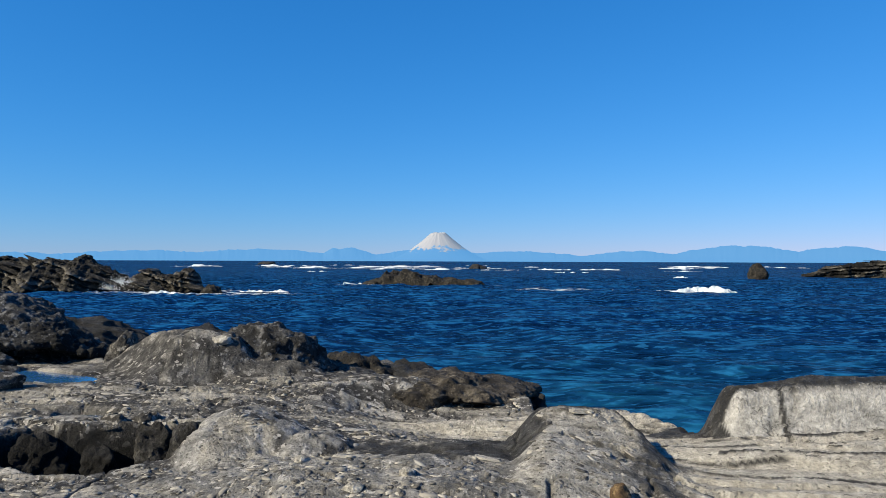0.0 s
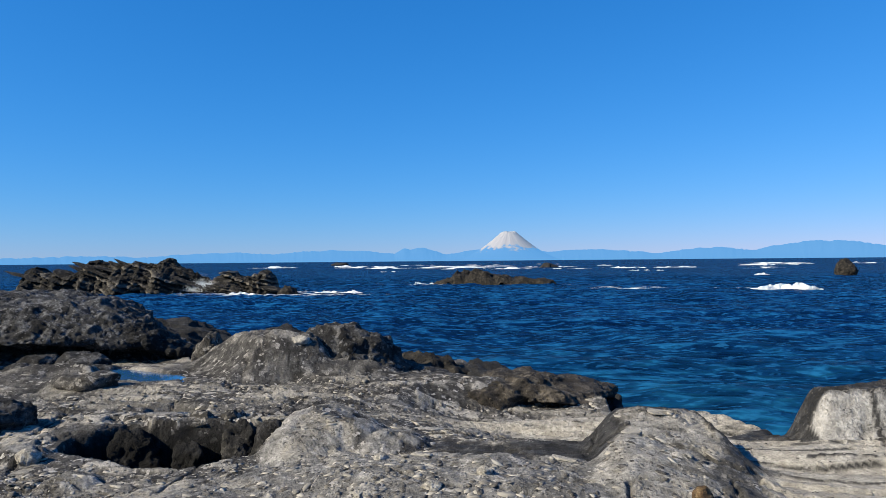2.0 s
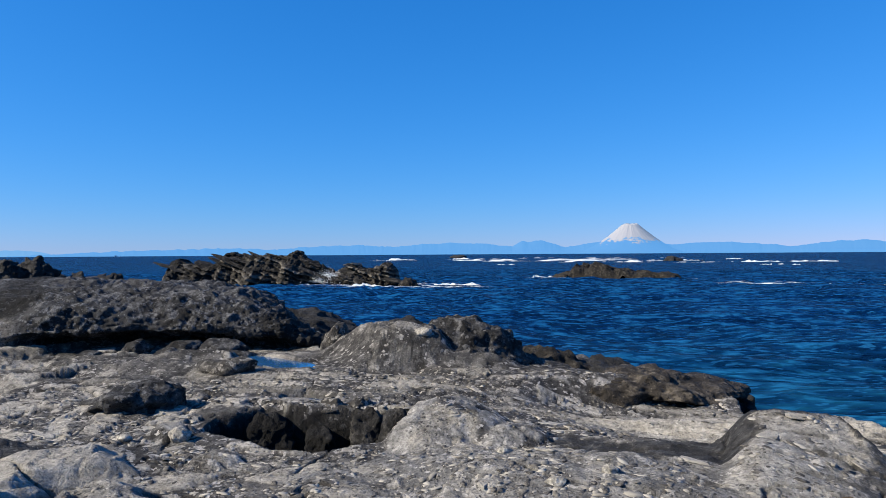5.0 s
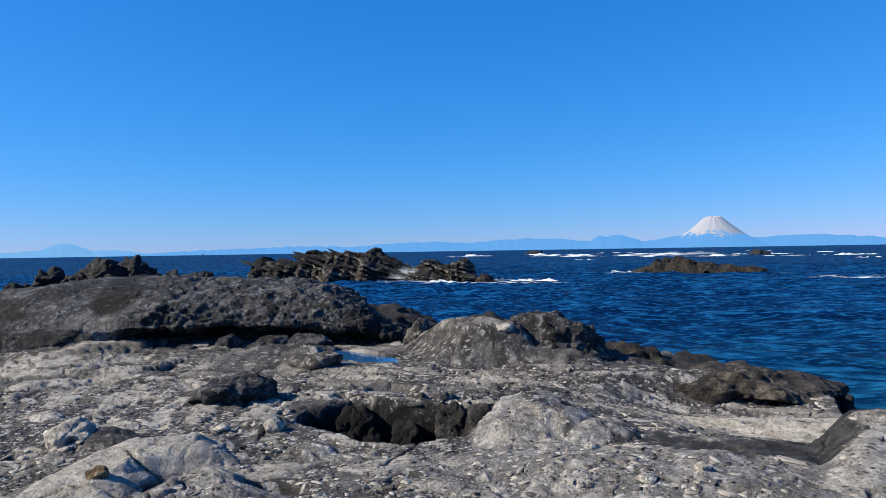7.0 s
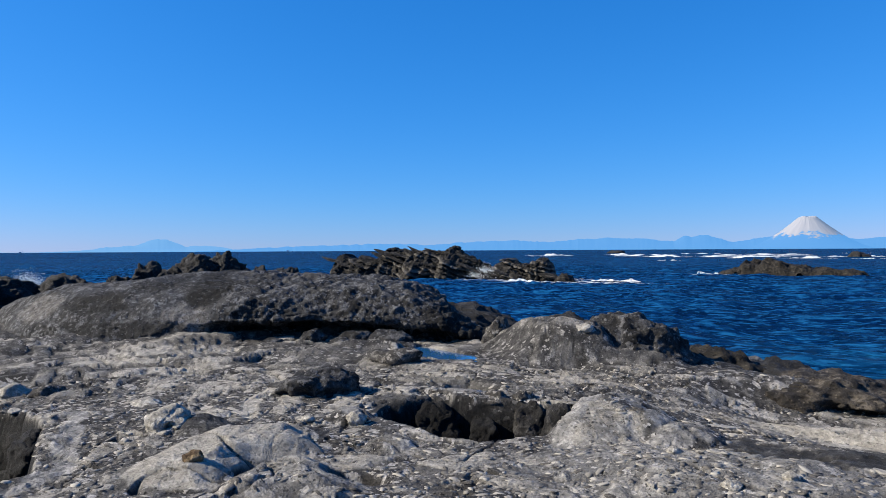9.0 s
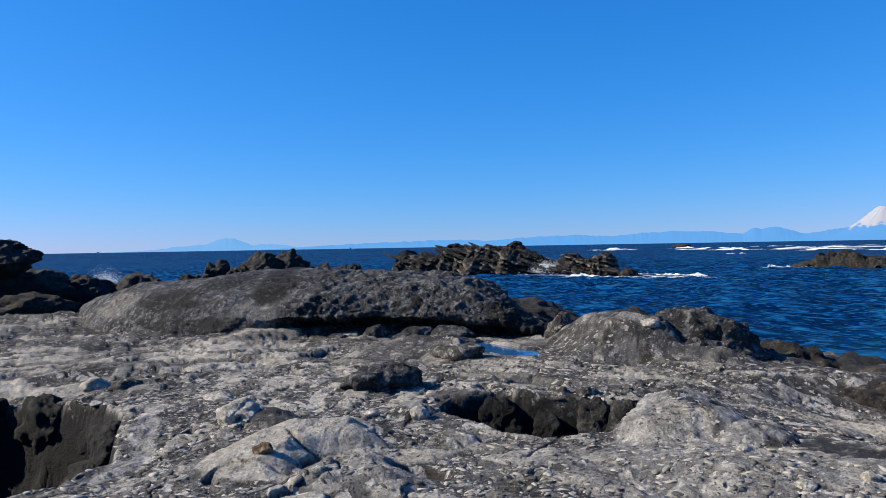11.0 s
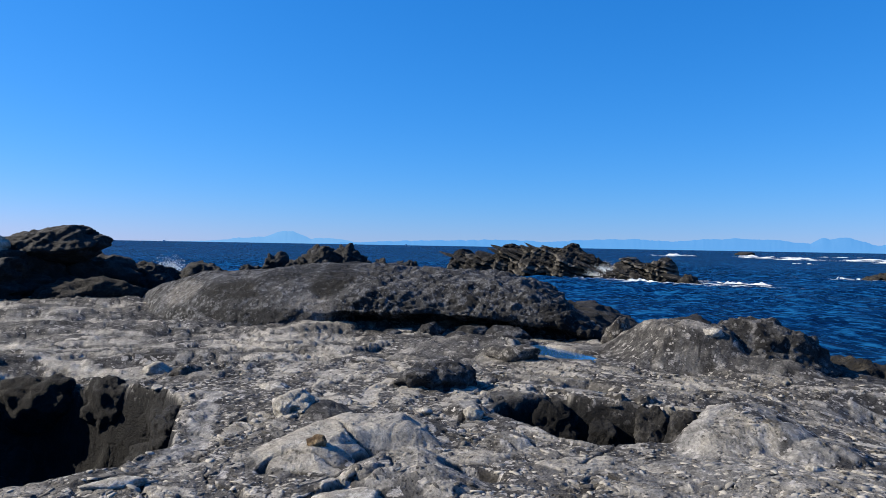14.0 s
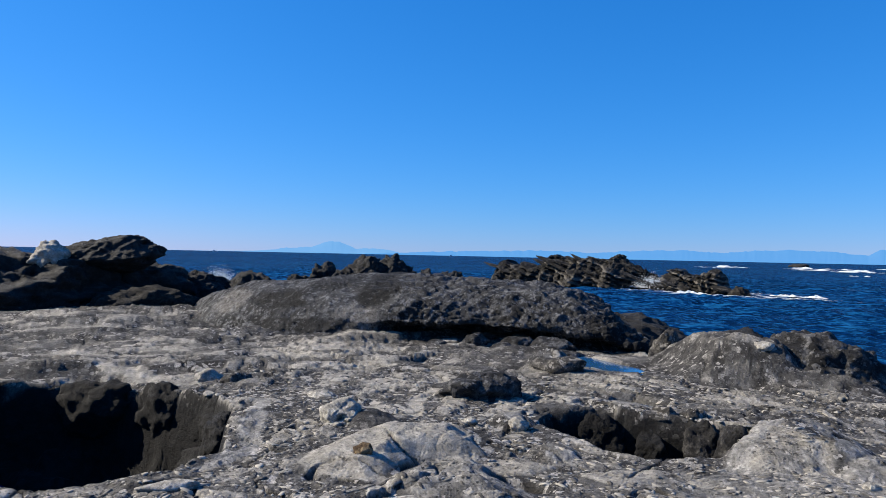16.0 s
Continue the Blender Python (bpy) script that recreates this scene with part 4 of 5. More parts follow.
# single stones lying on the platform
ochre_stone = rock_material("ochre_stone", (0.16, 0.105, 0.05), (0.28, 0.21, 0.12), (0.06, 0.035, 0.018), 1.4, 0.4, 0.1)
LOOSE = "stones on the platform"
for kind, label, at, size, spin, mat, seed in (
        ("stone", "pale flat stone set in the platform", (-6.38, 5.11, 1.47), (0.2, 0.13, 0.09), 20, clast_stone, 72),
        ("stone", "pale angular stone on the platform", (-8.29, 4.96, 1.5), (0.17, 0.14, 0.15), 50, clast_stone, 73),
        ("stone", "grey angular stone on the platform", (-7.81, 5.01, 1.5), (0.19, 0.15, 0.15), 80, grey_stone, 74),
        ("stone", "small pale flat stone set in the platform", (-4.42, 5.26, 1.46), (0.09, 0.06, 0.035), 10, clast_stone, 75),
        ("stone", "small pale stone set in the platform", (-4.02, 5.47, 1.45), (0.1, 0.07, 0.07), 30, clast_stone, 76),
        ("stone", "long pale flat stone set in the platform", (-4.6, 2.5, 1.42), (0.2, 0.08, 0.04), 60, clast_stone, 77),
        ("stone", "broad pale flat stone set in the platform", (-3.43, 3.38, 1.43), (0.22, 0.12, 0.05), 40, clast_stone, 78),
        ("stone", "round pale stone set in the platform", (-1.32, 5.49, 1.56), (0.055, 0.05, 0.035), 0, clast_stone, 79),
        ("stone", "round pale stone set in the platform", (-0.87, 4.92, 1.52), (0.075, 0.055, 0.035), 0, clast_stone, 80),
        ("stone", "round pale stone set in the platform", (-0.56, 5.16, 1.54), (0.06, 0.05, 0.035), 70, clast_stone, 81),
        ("stone", "pale grey block resting on the mound", (-3.36, 9.72, 1.68), (0.15, 0.09, 0.08), 10, clast_stone, 82),
        ("stone", "rust-coloured broken stub of stone", (0.76, 4.92, 1.56), (0.07, 0.06, 0.13), 0, ochre_stone, 83),
        ("stone", "yellow stained stone in the cream mound", (-4.12, 3.72, 1.5), (0.08, 0.05, 0.05), 40, ochre_stone, 84),
        ("stone", "banded grey stone beside the pool", (-5.56, 8.5, 1.45), (0.36, 0.2, 0.17), 15, grey_stone, 85),
        ("stone", "dark stone at the foot of the hummock", (-7.3, 9.55, 1.5), (0.2, 0.14, 0.11), 15, dark_stone, 86),
        ("stone", "dark stone at the foot of the hummock", (-6.3, 9.95, 1.48), (0.26, 0.16, 0.11), 35, dark_stone, 87),
        ("stone", "dark stone at the foot of the hummock", (-8.5, 9.3, 1.5), (0.2, 0.14, 0.09), 25, dark_stone, 88)):
    seat = float(shelf_relief(np.array([at[0]]), np.array([at[1]]))[0][0]) + (0.25 if size[2] < 0.08 else -0.2) * size[2]
    rock(kind, (at[0], at[1], seat), size, spin, (0, 0), seed, mat, 4, 0.14, 10, 0.35, grit=min(0.015, 0.1 * size[2]), label=label, category="stone", group=LOOSE)
rock("dark_lump", (-5.3, 6.4, 1.45), (0.5, 0.36, 0.27), 38, (0, 0), 91, dark_stone, 5, 0.2, 13, 0.42, grit=0.04, label="dark fluted lump standing out of the platform")
rock("hollow_stone", (-5.2, 4.42, 1.5), (0.22, 0.18, 0.17), 0, (0, 0), 71, clast_stone, 5, 0.1, 9, 0.25, grit=0.012, dent=(0.8, -0.6, 0.12, 0.36, 0.7), label="pale stone with a round hollow, set in the platform", category="stone", group=LOOSE)
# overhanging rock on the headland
# headland rocks are near-black: the shade on their faces is in the colour
rock("headland_rock", (-19.6, 6.6, 1.7), (3.0, 2.6, 1.2), 20, (0, 0), 31, wet_shaded_stone, 6, 0.18, 13, 0.35, 0.1, grit=0.08, label="dark headland rock mass with its shade painted in")
rock("overhanging_rock", (-18.2, 7.7, 2.62), (1.8, 1.0, 0.5), 30, (0, -8), 34, wet_shaded_stone, 6, 0.12, 9, 0.33, 0.1, label="dark overhanging slab on the headland rock")
rock("pale_stone", (-18.0, 6.55, 2.7), (0.46, 0.4, 0.34), 10, (0, 0), 35, clast_stone, 5, 0.12, 9, 0.3, label="pale rounded stone on the headland rock", category="stone")
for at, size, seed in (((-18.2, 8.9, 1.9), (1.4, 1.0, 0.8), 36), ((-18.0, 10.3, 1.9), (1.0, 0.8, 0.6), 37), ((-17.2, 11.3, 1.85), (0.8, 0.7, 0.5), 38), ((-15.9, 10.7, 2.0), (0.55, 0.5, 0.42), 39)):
    rock("headland_boulder", at, size, seed * 25, (0, 0), seed, wet_shaded_stone, 5, 0.2, 11, 0.35, label="broken dark boulder below the overhanging slab", category="boulder", group="headland boulders")
rock("brown_rock", (-16.1, 8.0, 1.6), (1.25, 0.7, 0.5), 62, (0, 0), 40, brown_stone, 5, 0.16, 10, 0.3, label="low brown weathered rock beside the hummock")


def ridge(name, a, b, knots, deep, mat, seed, dip=24.0, beds=0.32, label="", category="rock"):
    """A rock ridge in the water from a to b; knots give its height along the way."""
    a, b = Vector(a), Vector(b)
    run = (b - a).length
    nu, nv = 260, 90
    u, v = np.meshgrid(np.linspace(-0.04, 1.04, nu), np.linspace(-1, 1, nv))
    uu = u + 0.012 * fbm(u * 9, v * 4, octaves=3, seed=seed)
    hs = 0.86 * np.interp(uu, [q[0] for q in knots], [q[1] for q in knots], left=-1.0, right=-1.0)
    lean = v + 0.25 * fbm(u * 7, v * 1.2, octaves=3, seed=seed + 1)
    shape = np.clip(1 - np.abs(lean) ** 4.5, -0.6, 1)
    z = hs * shape - 0.5 * (1 - shape)
    x, y = u * run, v * deep
    z = z + 0.26 * ridged(x * 0.5, y * 0.5, octaves=4, seed=seed + 2) * np.clip(hs, 0.1, 1.5) + 0.10 * fbm(x * 1.6, y * 1.6, octaves=4, seed=seed + 3)
    lay = (z * math.cos(radians(dip)) + x * math.sin(radians(dip)) * 1.3) * 1.15 + 0.5 * fbm(x * 0.3, y * 0.3, octaves=2, seed=seed + 4)
    saw = lay - np.floor(lay)
    step = saw - smooth(0.7, 1.0, saw)
    y = y - beds * step * np.clip(hs, 0, 2)
    z = z + 0.55 * beds * step * smooth(0.2, 1.0, hs)
    ob = sheet(name, x, y, z, mat)
    ob.matrix_world = pose(a.x, a.y, 0, 0, 0, math.degrees(math.atan2(b.y - a.y, b.x - a.x)))
    return tagged(ob, label, category)


def strata(name, a, b, knots, deep, dip, thick, seed):
    """A sea rock of tilted beds: every bed juts out and shades the one below it."""
    a, b = Vector(a), Vector(b)
    run = (b - a).length
    nu, nv = 420, 150
    u, v = np.meshgrid(np.linspace(-0.01, 1.01, nu), np.linspace(-1, 1, nv))
    x = u * run
    top = np.interp(u + 0.006 * fbm(u * 40, v * 2, octaves=2, seed=seed), [q[0] for q in knots], [q[1] for q in knots], left=-0.6, right=-0.6)
    rise = 1 - np.abs(v) ** 1.7
    y = v * deep * (0.55 + 0.3 * fbm(u * 9, u * 0, octaves=3, seed=seed + 1)) * np.clip(top / 2.0, 0.35, 1.3)
    z = (top + 0.7) * rise - 0.7 + 0.16 * ridged(x * 0.8, y * 0.8, octaves=3, seed=seed + 2)
    slope = math.tan(radians(dip))
    bed = (z + x * slope + 0.12 * fbm(x * 0.5, y * 0.7, octaves=3, seed=seed + 3)) / thick
    which, frac = np.floor(bed).astype(np.int32) & 255, bed - np.floor(bed)
    strength = 0.5 + 0.5 * TABLE[seed & 255, which]
    jut = (0.35 + 0.9 * strength) * smooth(0.0, 0.12, frac) * (1 - 0.75 * frac)
    hold = smooth(-0.3, 0.5, z) * np.clip(top, 0.2, 1.6) / 1.6
    broken = 0.6 + 0.8 * smooth(-0.3, 0.3, fbm(x * 0.45, z * 0.8, octaves=3, seed=seed + 4))
    y = y + np.where(v < 0, -1, 0.5) * jut * thick * 1.5 * hold * broken
    z = z + 0.35 * thick * (strength - 0.5 + frac * 0.4) * hold
    y = y + 0.10 * ridged(x * 2.2, z * 3.0, octaves=3, seed=seed + 5)
    z = z + 0.06 * fbm(x * 3.0, y * 3.0, octaves=3, seed=seed + 6)
    shade = fbm(x * 0.7, z * 2.0, octaves=4, seed=seed + 7)
    # pale bands: tan beds, plus light painted along each jutting edge
    band = 0.75 * smooth(0.25, 0.85, strength + 0.35 * shade) * smooth(0.55, 0.3, frac)
    stain = 0.85 * np.maximum(smooth(0.35, 0.05, z + 0.2 * shade), smooth(0.2, 0.5, fbm(x * 0.22, z * 0.5, octaves=3, seed=seed + 8)))
    ob = sheet(name, x, y, z, bedded_stone, {"band": band * (1 - stain), "stain": stain})
    ob.matrix_world = pose(a.x, a.y, 0, 0, 0, math.degrees(math.atan2(b.y - a.y, b.x - a.x)))
    return ob


def outcrop(label, a, b, knots, dip, seed, count, thick, deep, lumps=()):
    """A rock rising from the sea: tilted beds with blocks lying on them, after the height given along the way."""
    a, b = Vector(a), Vector(b)
    mid = (a + b) / 2
    turn = math.degrees(math.atan2(b.y - a.y, b.x - a.x))
    root = new("sea_outcrop")
    root.matrix_world = pose(mid.x, mid.y, 0, 0, 0, turn)
    run = (b - a).length
    base = strata("body", a, b, knots, deep, dip, thick, seed)
    m = base.matrix_world.copy()
    base.parent = root
    base.matrix_world = m
    g = np.random.RandomState(seed)
    for i in range(count):
        u = (i + 0.5 + g.uniform(-0.45, 0.45)) / count
        top = float(np.interp(u, [q[0] for q in knots], [q[1] for q in knots]))
        long = min(run * 0.2, g.uniform(1.0, 2.4) * thick * 3)
        tall = thick * g.uniform(0.25, 0.5)
        back = -g.uniform(0.1, 0.6) * deep
        drop = top * (1 - abs(back / deep) ** 1.7)
        slab = rock("slab", (0, 0, 0), (long, g.uniform(0.4, 0.9), tall), 0, (0, 0), seed + i, bedded_stone, 4, 0.10, 16, 0.55, grit=0.05)
        del slab["category"]
        slab.parent = root
        slab.matrix_world = root.matrix_world @ pose((u - 0.5) * run, back, drop - tall * 0.6, g.uniform(4, 24), dip + g.uniform(-7, 7), g.uniform(-10, 10))
    for u, z, size in lumps:
        m = root.matrix_world @ pose((u - 0.5) * run, 0, z)
        piece("knob", root, m.translation, (size, size, size * 0.8), 20, (0, 0), seed + int(u * 100), bedded_stone, 4, 0.14, 12, 0.5)
    return tagged(root, label, "rock", "rocks in the sea")


# rocks standing in the sea
outcrop("long dark outcrop of tilted beds rising from the sea", (-46.9, 60.5), (-28.6, 62.6), ((0, 0.6), (0.04, 2.2), (0.1, 2.35), (0.14, 2.0), (0.26, 1.95), (0.33, 2.4), (0.36, 3.0), (0.40, 3.0), (0.43, 2.75), (0.55, 2.85), (0.64, 2.85), (0.70, 2.8), (0.74, 3.2), (0.78, 2.7), (0.85, 2.2), (0.92, 1.7), (1.0, 0.6)), 21, 141, 14, 0.42, 4.2, ((0.38, 2.85, 0.6), (0.35, 2.7, 0.5), (0.74, 2.95, 0.62)))
outcrop("dark blocky outcrop standing in the surf", (-29.4, 63.0), (-22.9, 62.0), ((0, 0.5), (0.06, 1.4), (0.16, 2.0), (0.36, 1.8), (0.52, 1.2), (0.62, 1.5), (0.78, 2.2), (0.9, 1.7), (1.0, 0.4)), 16, 147, 6, 0.42, 2.2, ((0.2, 1.75, 0.55), (0.8, 1.8, 0.55)))
outcrop("low brown rock in the surf", (-30.4, 60.8), (-25.2, 59.6), ((0, 0.2), (0.25, 0.6), (0.6, 1.1), (0.85, 0.9), (1.0, 0.3)), 15, 161, 4, 0.35, 1.3)
rock("sea_rock", (-21.2, 59.4, 0.1), (0.9, 0.7, 0.75), 0, (0, 0), 48, brown_stone, 4, 0.15, 9, 0.3, label="small brown rock standing in the sea")
ridge("sea_reef", (-12.5, 86.5), (1.6, 83.0), ((0, 0), (0.06, 0.5), (0.16, 1.0), (0.24, 1.5), (0.30, 1.2), (0.36, 1.55), (0.5, 1.3), (0.58, 1.35), (0.66, 0.8), (0.78, 0.9), (0.9, 0.95), (0.97, 0.5), (1.0, 0)), 2.0, brown_stone, 151, 10, 0.25, label="low brown reef awash in the sea")
rock("sea_stack", (46.8, 119, 0.7), (1.5, 1.4, 1.9), 0, (0, 0), 47, brown_stone, 5, 0.14, 9, 0.35, label="small upright brown rock stack in the sea")
outcrop("low layered brown outcrop far out in the sea", (64.0, 141.0), (92.0, 135.0), ((0, 0.4), (0.05, 0.8), (0.15, 1.9), (0.3, 2.6), (0.45, 3.2), (0.6, 3.4), (0.8, 2.8), (0.95, 1.5), (1, 0.4)), -5, 175, 8, 0.6, 4.0)
rock("sea_rock", (8.05, 28.4, -0.05), (0.42, 0.3, 0.25), 0, (0, 0), 50, brown_stone, 4, 0.15, 9, 0.3, label="small brown rock awash in the sea")
rock("sea_reef", (3.2, 268, 0.2), (3.4, 2, 1.5), 0, (0, 0), 52, wet_shaded_stone, 4, 0.2, 9, 0.3, label="dark reef among the far breakers")
rock("sea_reef", (-140, 500, 0.2), (6, 3, 2.2), 0, (0, 0), 53, wet_shaded_stone, 4, 0.2, 9, 0.3, label="dark reef among the far breakers")

# tide pools
k = Nodes("pool_water")
# blue base colour carries the sky's reflection
pool_water = k.finish((0.012, 0.075, 0.19), 0.03, k.bump(k.noise(14, 4), 0.25, 0.01), 0.8)


def tide_pool(cx, cy, z, rx, ry, spin):
    a = np.linspace(0, 2 * math.pi, 73)[:-1]
    verts, faces = [(0, 0, 0)], []
    verts += [(rx * math.cos(t), ry * math.sin(t), 0) for t in a]
    faces = [(0, i + 1, (i + 1) % 72 + 1) for i in range(72)]
    ob = mesh_object("tide_pool", verts, faces, pool_water)
    ob.matrix_world = pose(cx, cy, z, 0, 0, spin)
    return tagged(ob, "still blue water in a hollow of the rock", "tide pool", "tide pools")


tide_pool(-5.55, 9.5, 1.425, 1.0, 0.5, -30)
tide_pool(-3.9, 7.42, 1.37, 0.38, 0.26, 0)

# breaking waves and foam
k = Nodes("sea_foam")
lump = k.noise(1.4, 6, 0.7, warp=0.6)
sea_foam = k.finish(k.mix(k.ramp(lump, 0.35, 0.6), (0.34, 0.41, 0.46), (0.60, 0.63, 0.65)), 0.8, k.bump(lump, 0.8, 0.3), 0.2)


def whitecap(cx, cy, length, height, width, spin, seed):
    nu, nv = 70, 9
    u, v = np.meshgrid(np.linspace(-1, 1, nu), np.linspace(-1, 1, nv))
    body = np.clip(1 - u ** 2, 0, 1) ** 0.7
    rag = np.clip(0.42 + 0.8 * fbm(u * 2.6, u * 0 + seed, octaves=3, seed=seed), 0.35 if height > 1.7 else 0.05, 1.2) * body
    if length == 8.5:
        rag = body * np.clip(0.55 + 0.35 * np.sin(u * 2.2 + 0.6) + 0.25 * fbm(u * 3, u * 0 + seed, octaves=3, seed=seed), 0.08, 1.2)
    lump = 1 + 0.35 * fbm(u * 16, v * 2, octaves=3, seed=seed + 1)
    z = (0.75 if cy < 150 else 0.5) * height * rag * np.clip(1 - v ** 2, 0, 1) * lump - 0.03
    x = u * length / 2
    y = v * width * 0.65 * (0.2 + rag) + 0.35 * width * fbm(u * 3, v * 0.5, octaves=3, seed=seed + 2)
    ob = sheet("breaking_wave", x, y, z, sea_foam)
    ob.matrix_world = pose(cx, cy, 0.1, 0, 0, spin)
    return tagged(ob, "white foaming crest of a breaking wave", "wave", "breaking waves")


CAPS = ((20.2, 66.4, 8.5, 0.95, 1.2, 0), (13, 68.0, 12, 0.4, 0.6, 3), (-12, 232, 20, 1.1, 1.6, 0), (9, 226, 16, 0.9, 1.5, 3), (27, 236, 14, 1.2, 1.5, -2), (38, 235, 24, 1.3, 2.0, 4), (2, 280, 26, 1.3, 2.0, -4),
        (-34, 270, 36, 1.0, 2.0, 3), (-70, 300, 34, 1.3, 2.2, 0), (-56, 265, 18, 1.2, 2.0, -6), (62, 210, 12, 1.3, 1.6, 8), (-125, 330, 26, 1.6, 2.2, 0), (-100, 370, 24, 1.4, 2.0, 0), (-78, 360, 16, 1.2, 2.0, 5),
        (90, 300, 24, 1.4, 2.0, 4), (35, 118, 8, 0.5, 0.8, 0), (-30, 330, 40, 1.2, 2.4, 0), (-34, 60.6, 9, 0.5, 0.8, -18), (-40, 62.8, 7, 0.45, 0.7, -14), (-24.5, 57.8, 6, 0.4, 0.6, -10), (-18.5, 64.5, 5, 0.4, 0.6, 0), (-13.2, 84.5, 3, 1.2, 0.7, 0), (-44, 66.5, 10, 0.6, 0.8, -18), (-53.5, 32, 7, 0.7, 1.2, 55),
        (-50.5, 34, 5, 0.5, 1.0, 55), (-60, 86, 12, 0.8, 1.4, 0), (-115, 170, 10, 0.9, 1.4, 20), (-30, 40, 6, 0.35, 0.6, 10))
for i, cap in enumerate(CAPS):
    whitecap(*cap, 200 + 3 * i)
far = np.random.RandomState(17)
for i in range(24):
    az, r = radians(far.uniform(-44, 33)), far.uniform(140, 480)
    whitecap(r * math.sin(az), r * math.cos(az), far.uniform(5, 22) * (r / 250), far.uniform(0.4, 0.9), far.uniform(0.6, 1.3), far.uniform(-12, 12) - math.degrees(az) * 0.6, 400 + 3 * i)

# spray thrown up behind the headland
def sea_spray(cx, cy, wide, high, count, seed):
    g = np.random.RandomState(seed)
    drop = bmesh.new()
    bmesh.ops.create_cone(drop, segments=4, radius1=1.0, radius2=0.0, depth=1.6)
    bmesh.ops.triangulate(drop, faces=drop.faces[:])
    q = np.array([v.co[:] for v in drop.verts])
    tri = np.array([[v.index for v in f.verts] for f in drop.faces])
    drop.free()
    u = g.normal(0, 0.4, count)
    lift = np.abs(g.normal(0, 0.45, count)) * np.exp(-u ** 2)
    at = np.stack((cx + u * wide, cy + g.normal(0, 0.5, count), 0.4 + high * lift), -1)
    size = g.uniform(0.008, 0.05, count) * (1.1 - np.clip(lift, 0, 1) * 0.8)
    verts = (q[None] * size[:, None, None] + at[:, None]).reshape(-1, 3)
    faces = (tri[None] + (np.arange(count) * len(q))[:, None, None]).reshape(-1, 3)
    ob = new("sea_spray", fast_mesh("sea_spray", verts, faces, sea_foam))
    return tagged(ob, "white spray flung up by a breaking wave", "spray", kind="stuff")


sea_spray(-51.5, 31.0, 1.8, 1.5, 2200, 3)
sea_spray(-29.5, 60.8, 1.8, 1.3, 3500, 4)

# vessels on the horizon
k = Nodes("ship_paint")
ship_paint = k.finish(k.mix(k.ramp(k.noise(0.6, 3), 0.4, 0.6), (0.35, 0.38, 0.42), (0.6, 0.62, 0.64)), 0.6)


def box(bm, cx, cy, cz, sx, sy, sz, taper=1.0):
    made = bmesh.ops.create_cube(bm, size=1.0)["verts"]
    for q in made:
        t = taper if q.co.z < 0 else 1.0
        q.co = (cx + q.co.x * sx * t, cy + q.co.y * sy * t, cz + q.co.z * sz)


def part(name, bm, mat, parent, label=""):
    data = bpy.data.meshes.new(name)
    bm.to_mesh(data)
    bm.free()
    data.materials.append(mat)
    ob = new(name, data)
    ob.parent = parent
    return tagged(ob, label)


def ship(az, reach, size):
    root = new("ship")
    for name, spec in (("hull", (0, 0, 0.5, 12, 3, 2.0, 0.75)), ("cabin", (-2.5, 0, 2.6, 3.5, 2.2, 2.4, 1.0)), ("mast", (1.5, 0, 3.6, 0.4, 0.4, 4.5, 1.0))):
        bm = bmesh.new()
        box(bm, *spec)
        part(name, bm, ship_paint, root)
    root.matrix_world = pose(EYE[0] + reach * math.sin(radians(az)), EYE[1] + reach * math.cos(radians(az)), 0.2, 0, 0, -az) @ Matrix.Scale(size, 4)
    return tagged(root, "small grey fishing vessel far out at sea", "ship", "vessels on the horizon")


ship(-41.15, 1500, 1.0)
ship(-59.4, 1500, 0.9)
ship(-33.6, 1700, 0.8)

# far shore and the snow peak
def far_shore(name, span, reach, bumps, mat, label, depth=60):
    az = np.radians(np.arange(span[0], span[1], 0.08))
    deg = np.degrees(az)
    prof = np.zeros_like(deg)
    for c, w, hgt in bumps:
        prof = np.maximum(prof, hgt * np.exp(-((deg - c) / w) ** 2))
    prof = prof + 0.05 * fbm(deg * 1.4, deg * 0 + 0.3, octaves=4, seed=91) * np.minimum(1, prof * 3)
    top = np.maximum(0, np.tan(np.radians(prof))) * reach
    rows = [(0.0, 0.0), (0.35, 0.25), (0.7, 0.55), (1.0, 1.0), (1.3, 0.9), (1.8, 0.0)]
    r = np.array([reach + depth * 3 * a for a, _ in rows])[:, None] + 0 * az
    z = np.array([b for _, b in rows])[:, None] * top
    z = z + (z > 0) * 2.0 * fbm(r * 0.02, deg[None] * 6 + 0 * r, octaves=3, seed=93)
    return tagged(sheet(name, EYE[0] + r * np.sin(az), EYE[1] + r * np.cos(az), z - 1.0, mat), label, "hills", kind="structure")


# haze over the far hills, put in as a blue glow
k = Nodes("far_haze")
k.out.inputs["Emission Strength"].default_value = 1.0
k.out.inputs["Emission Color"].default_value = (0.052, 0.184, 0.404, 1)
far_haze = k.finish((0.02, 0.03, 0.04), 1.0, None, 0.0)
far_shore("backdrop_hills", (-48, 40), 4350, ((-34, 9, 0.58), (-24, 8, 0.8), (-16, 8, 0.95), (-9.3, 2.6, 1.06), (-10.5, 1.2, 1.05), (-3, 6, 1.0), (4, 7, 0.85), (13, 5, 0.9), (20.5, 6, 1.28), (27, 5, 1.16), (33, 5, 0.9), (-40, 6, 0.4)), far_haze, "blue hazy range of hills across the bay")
# paler haze for the island, also emission
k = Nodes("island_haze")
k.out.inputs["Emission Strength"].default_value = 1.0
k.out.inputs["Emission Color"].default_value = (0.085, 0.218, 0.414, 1)
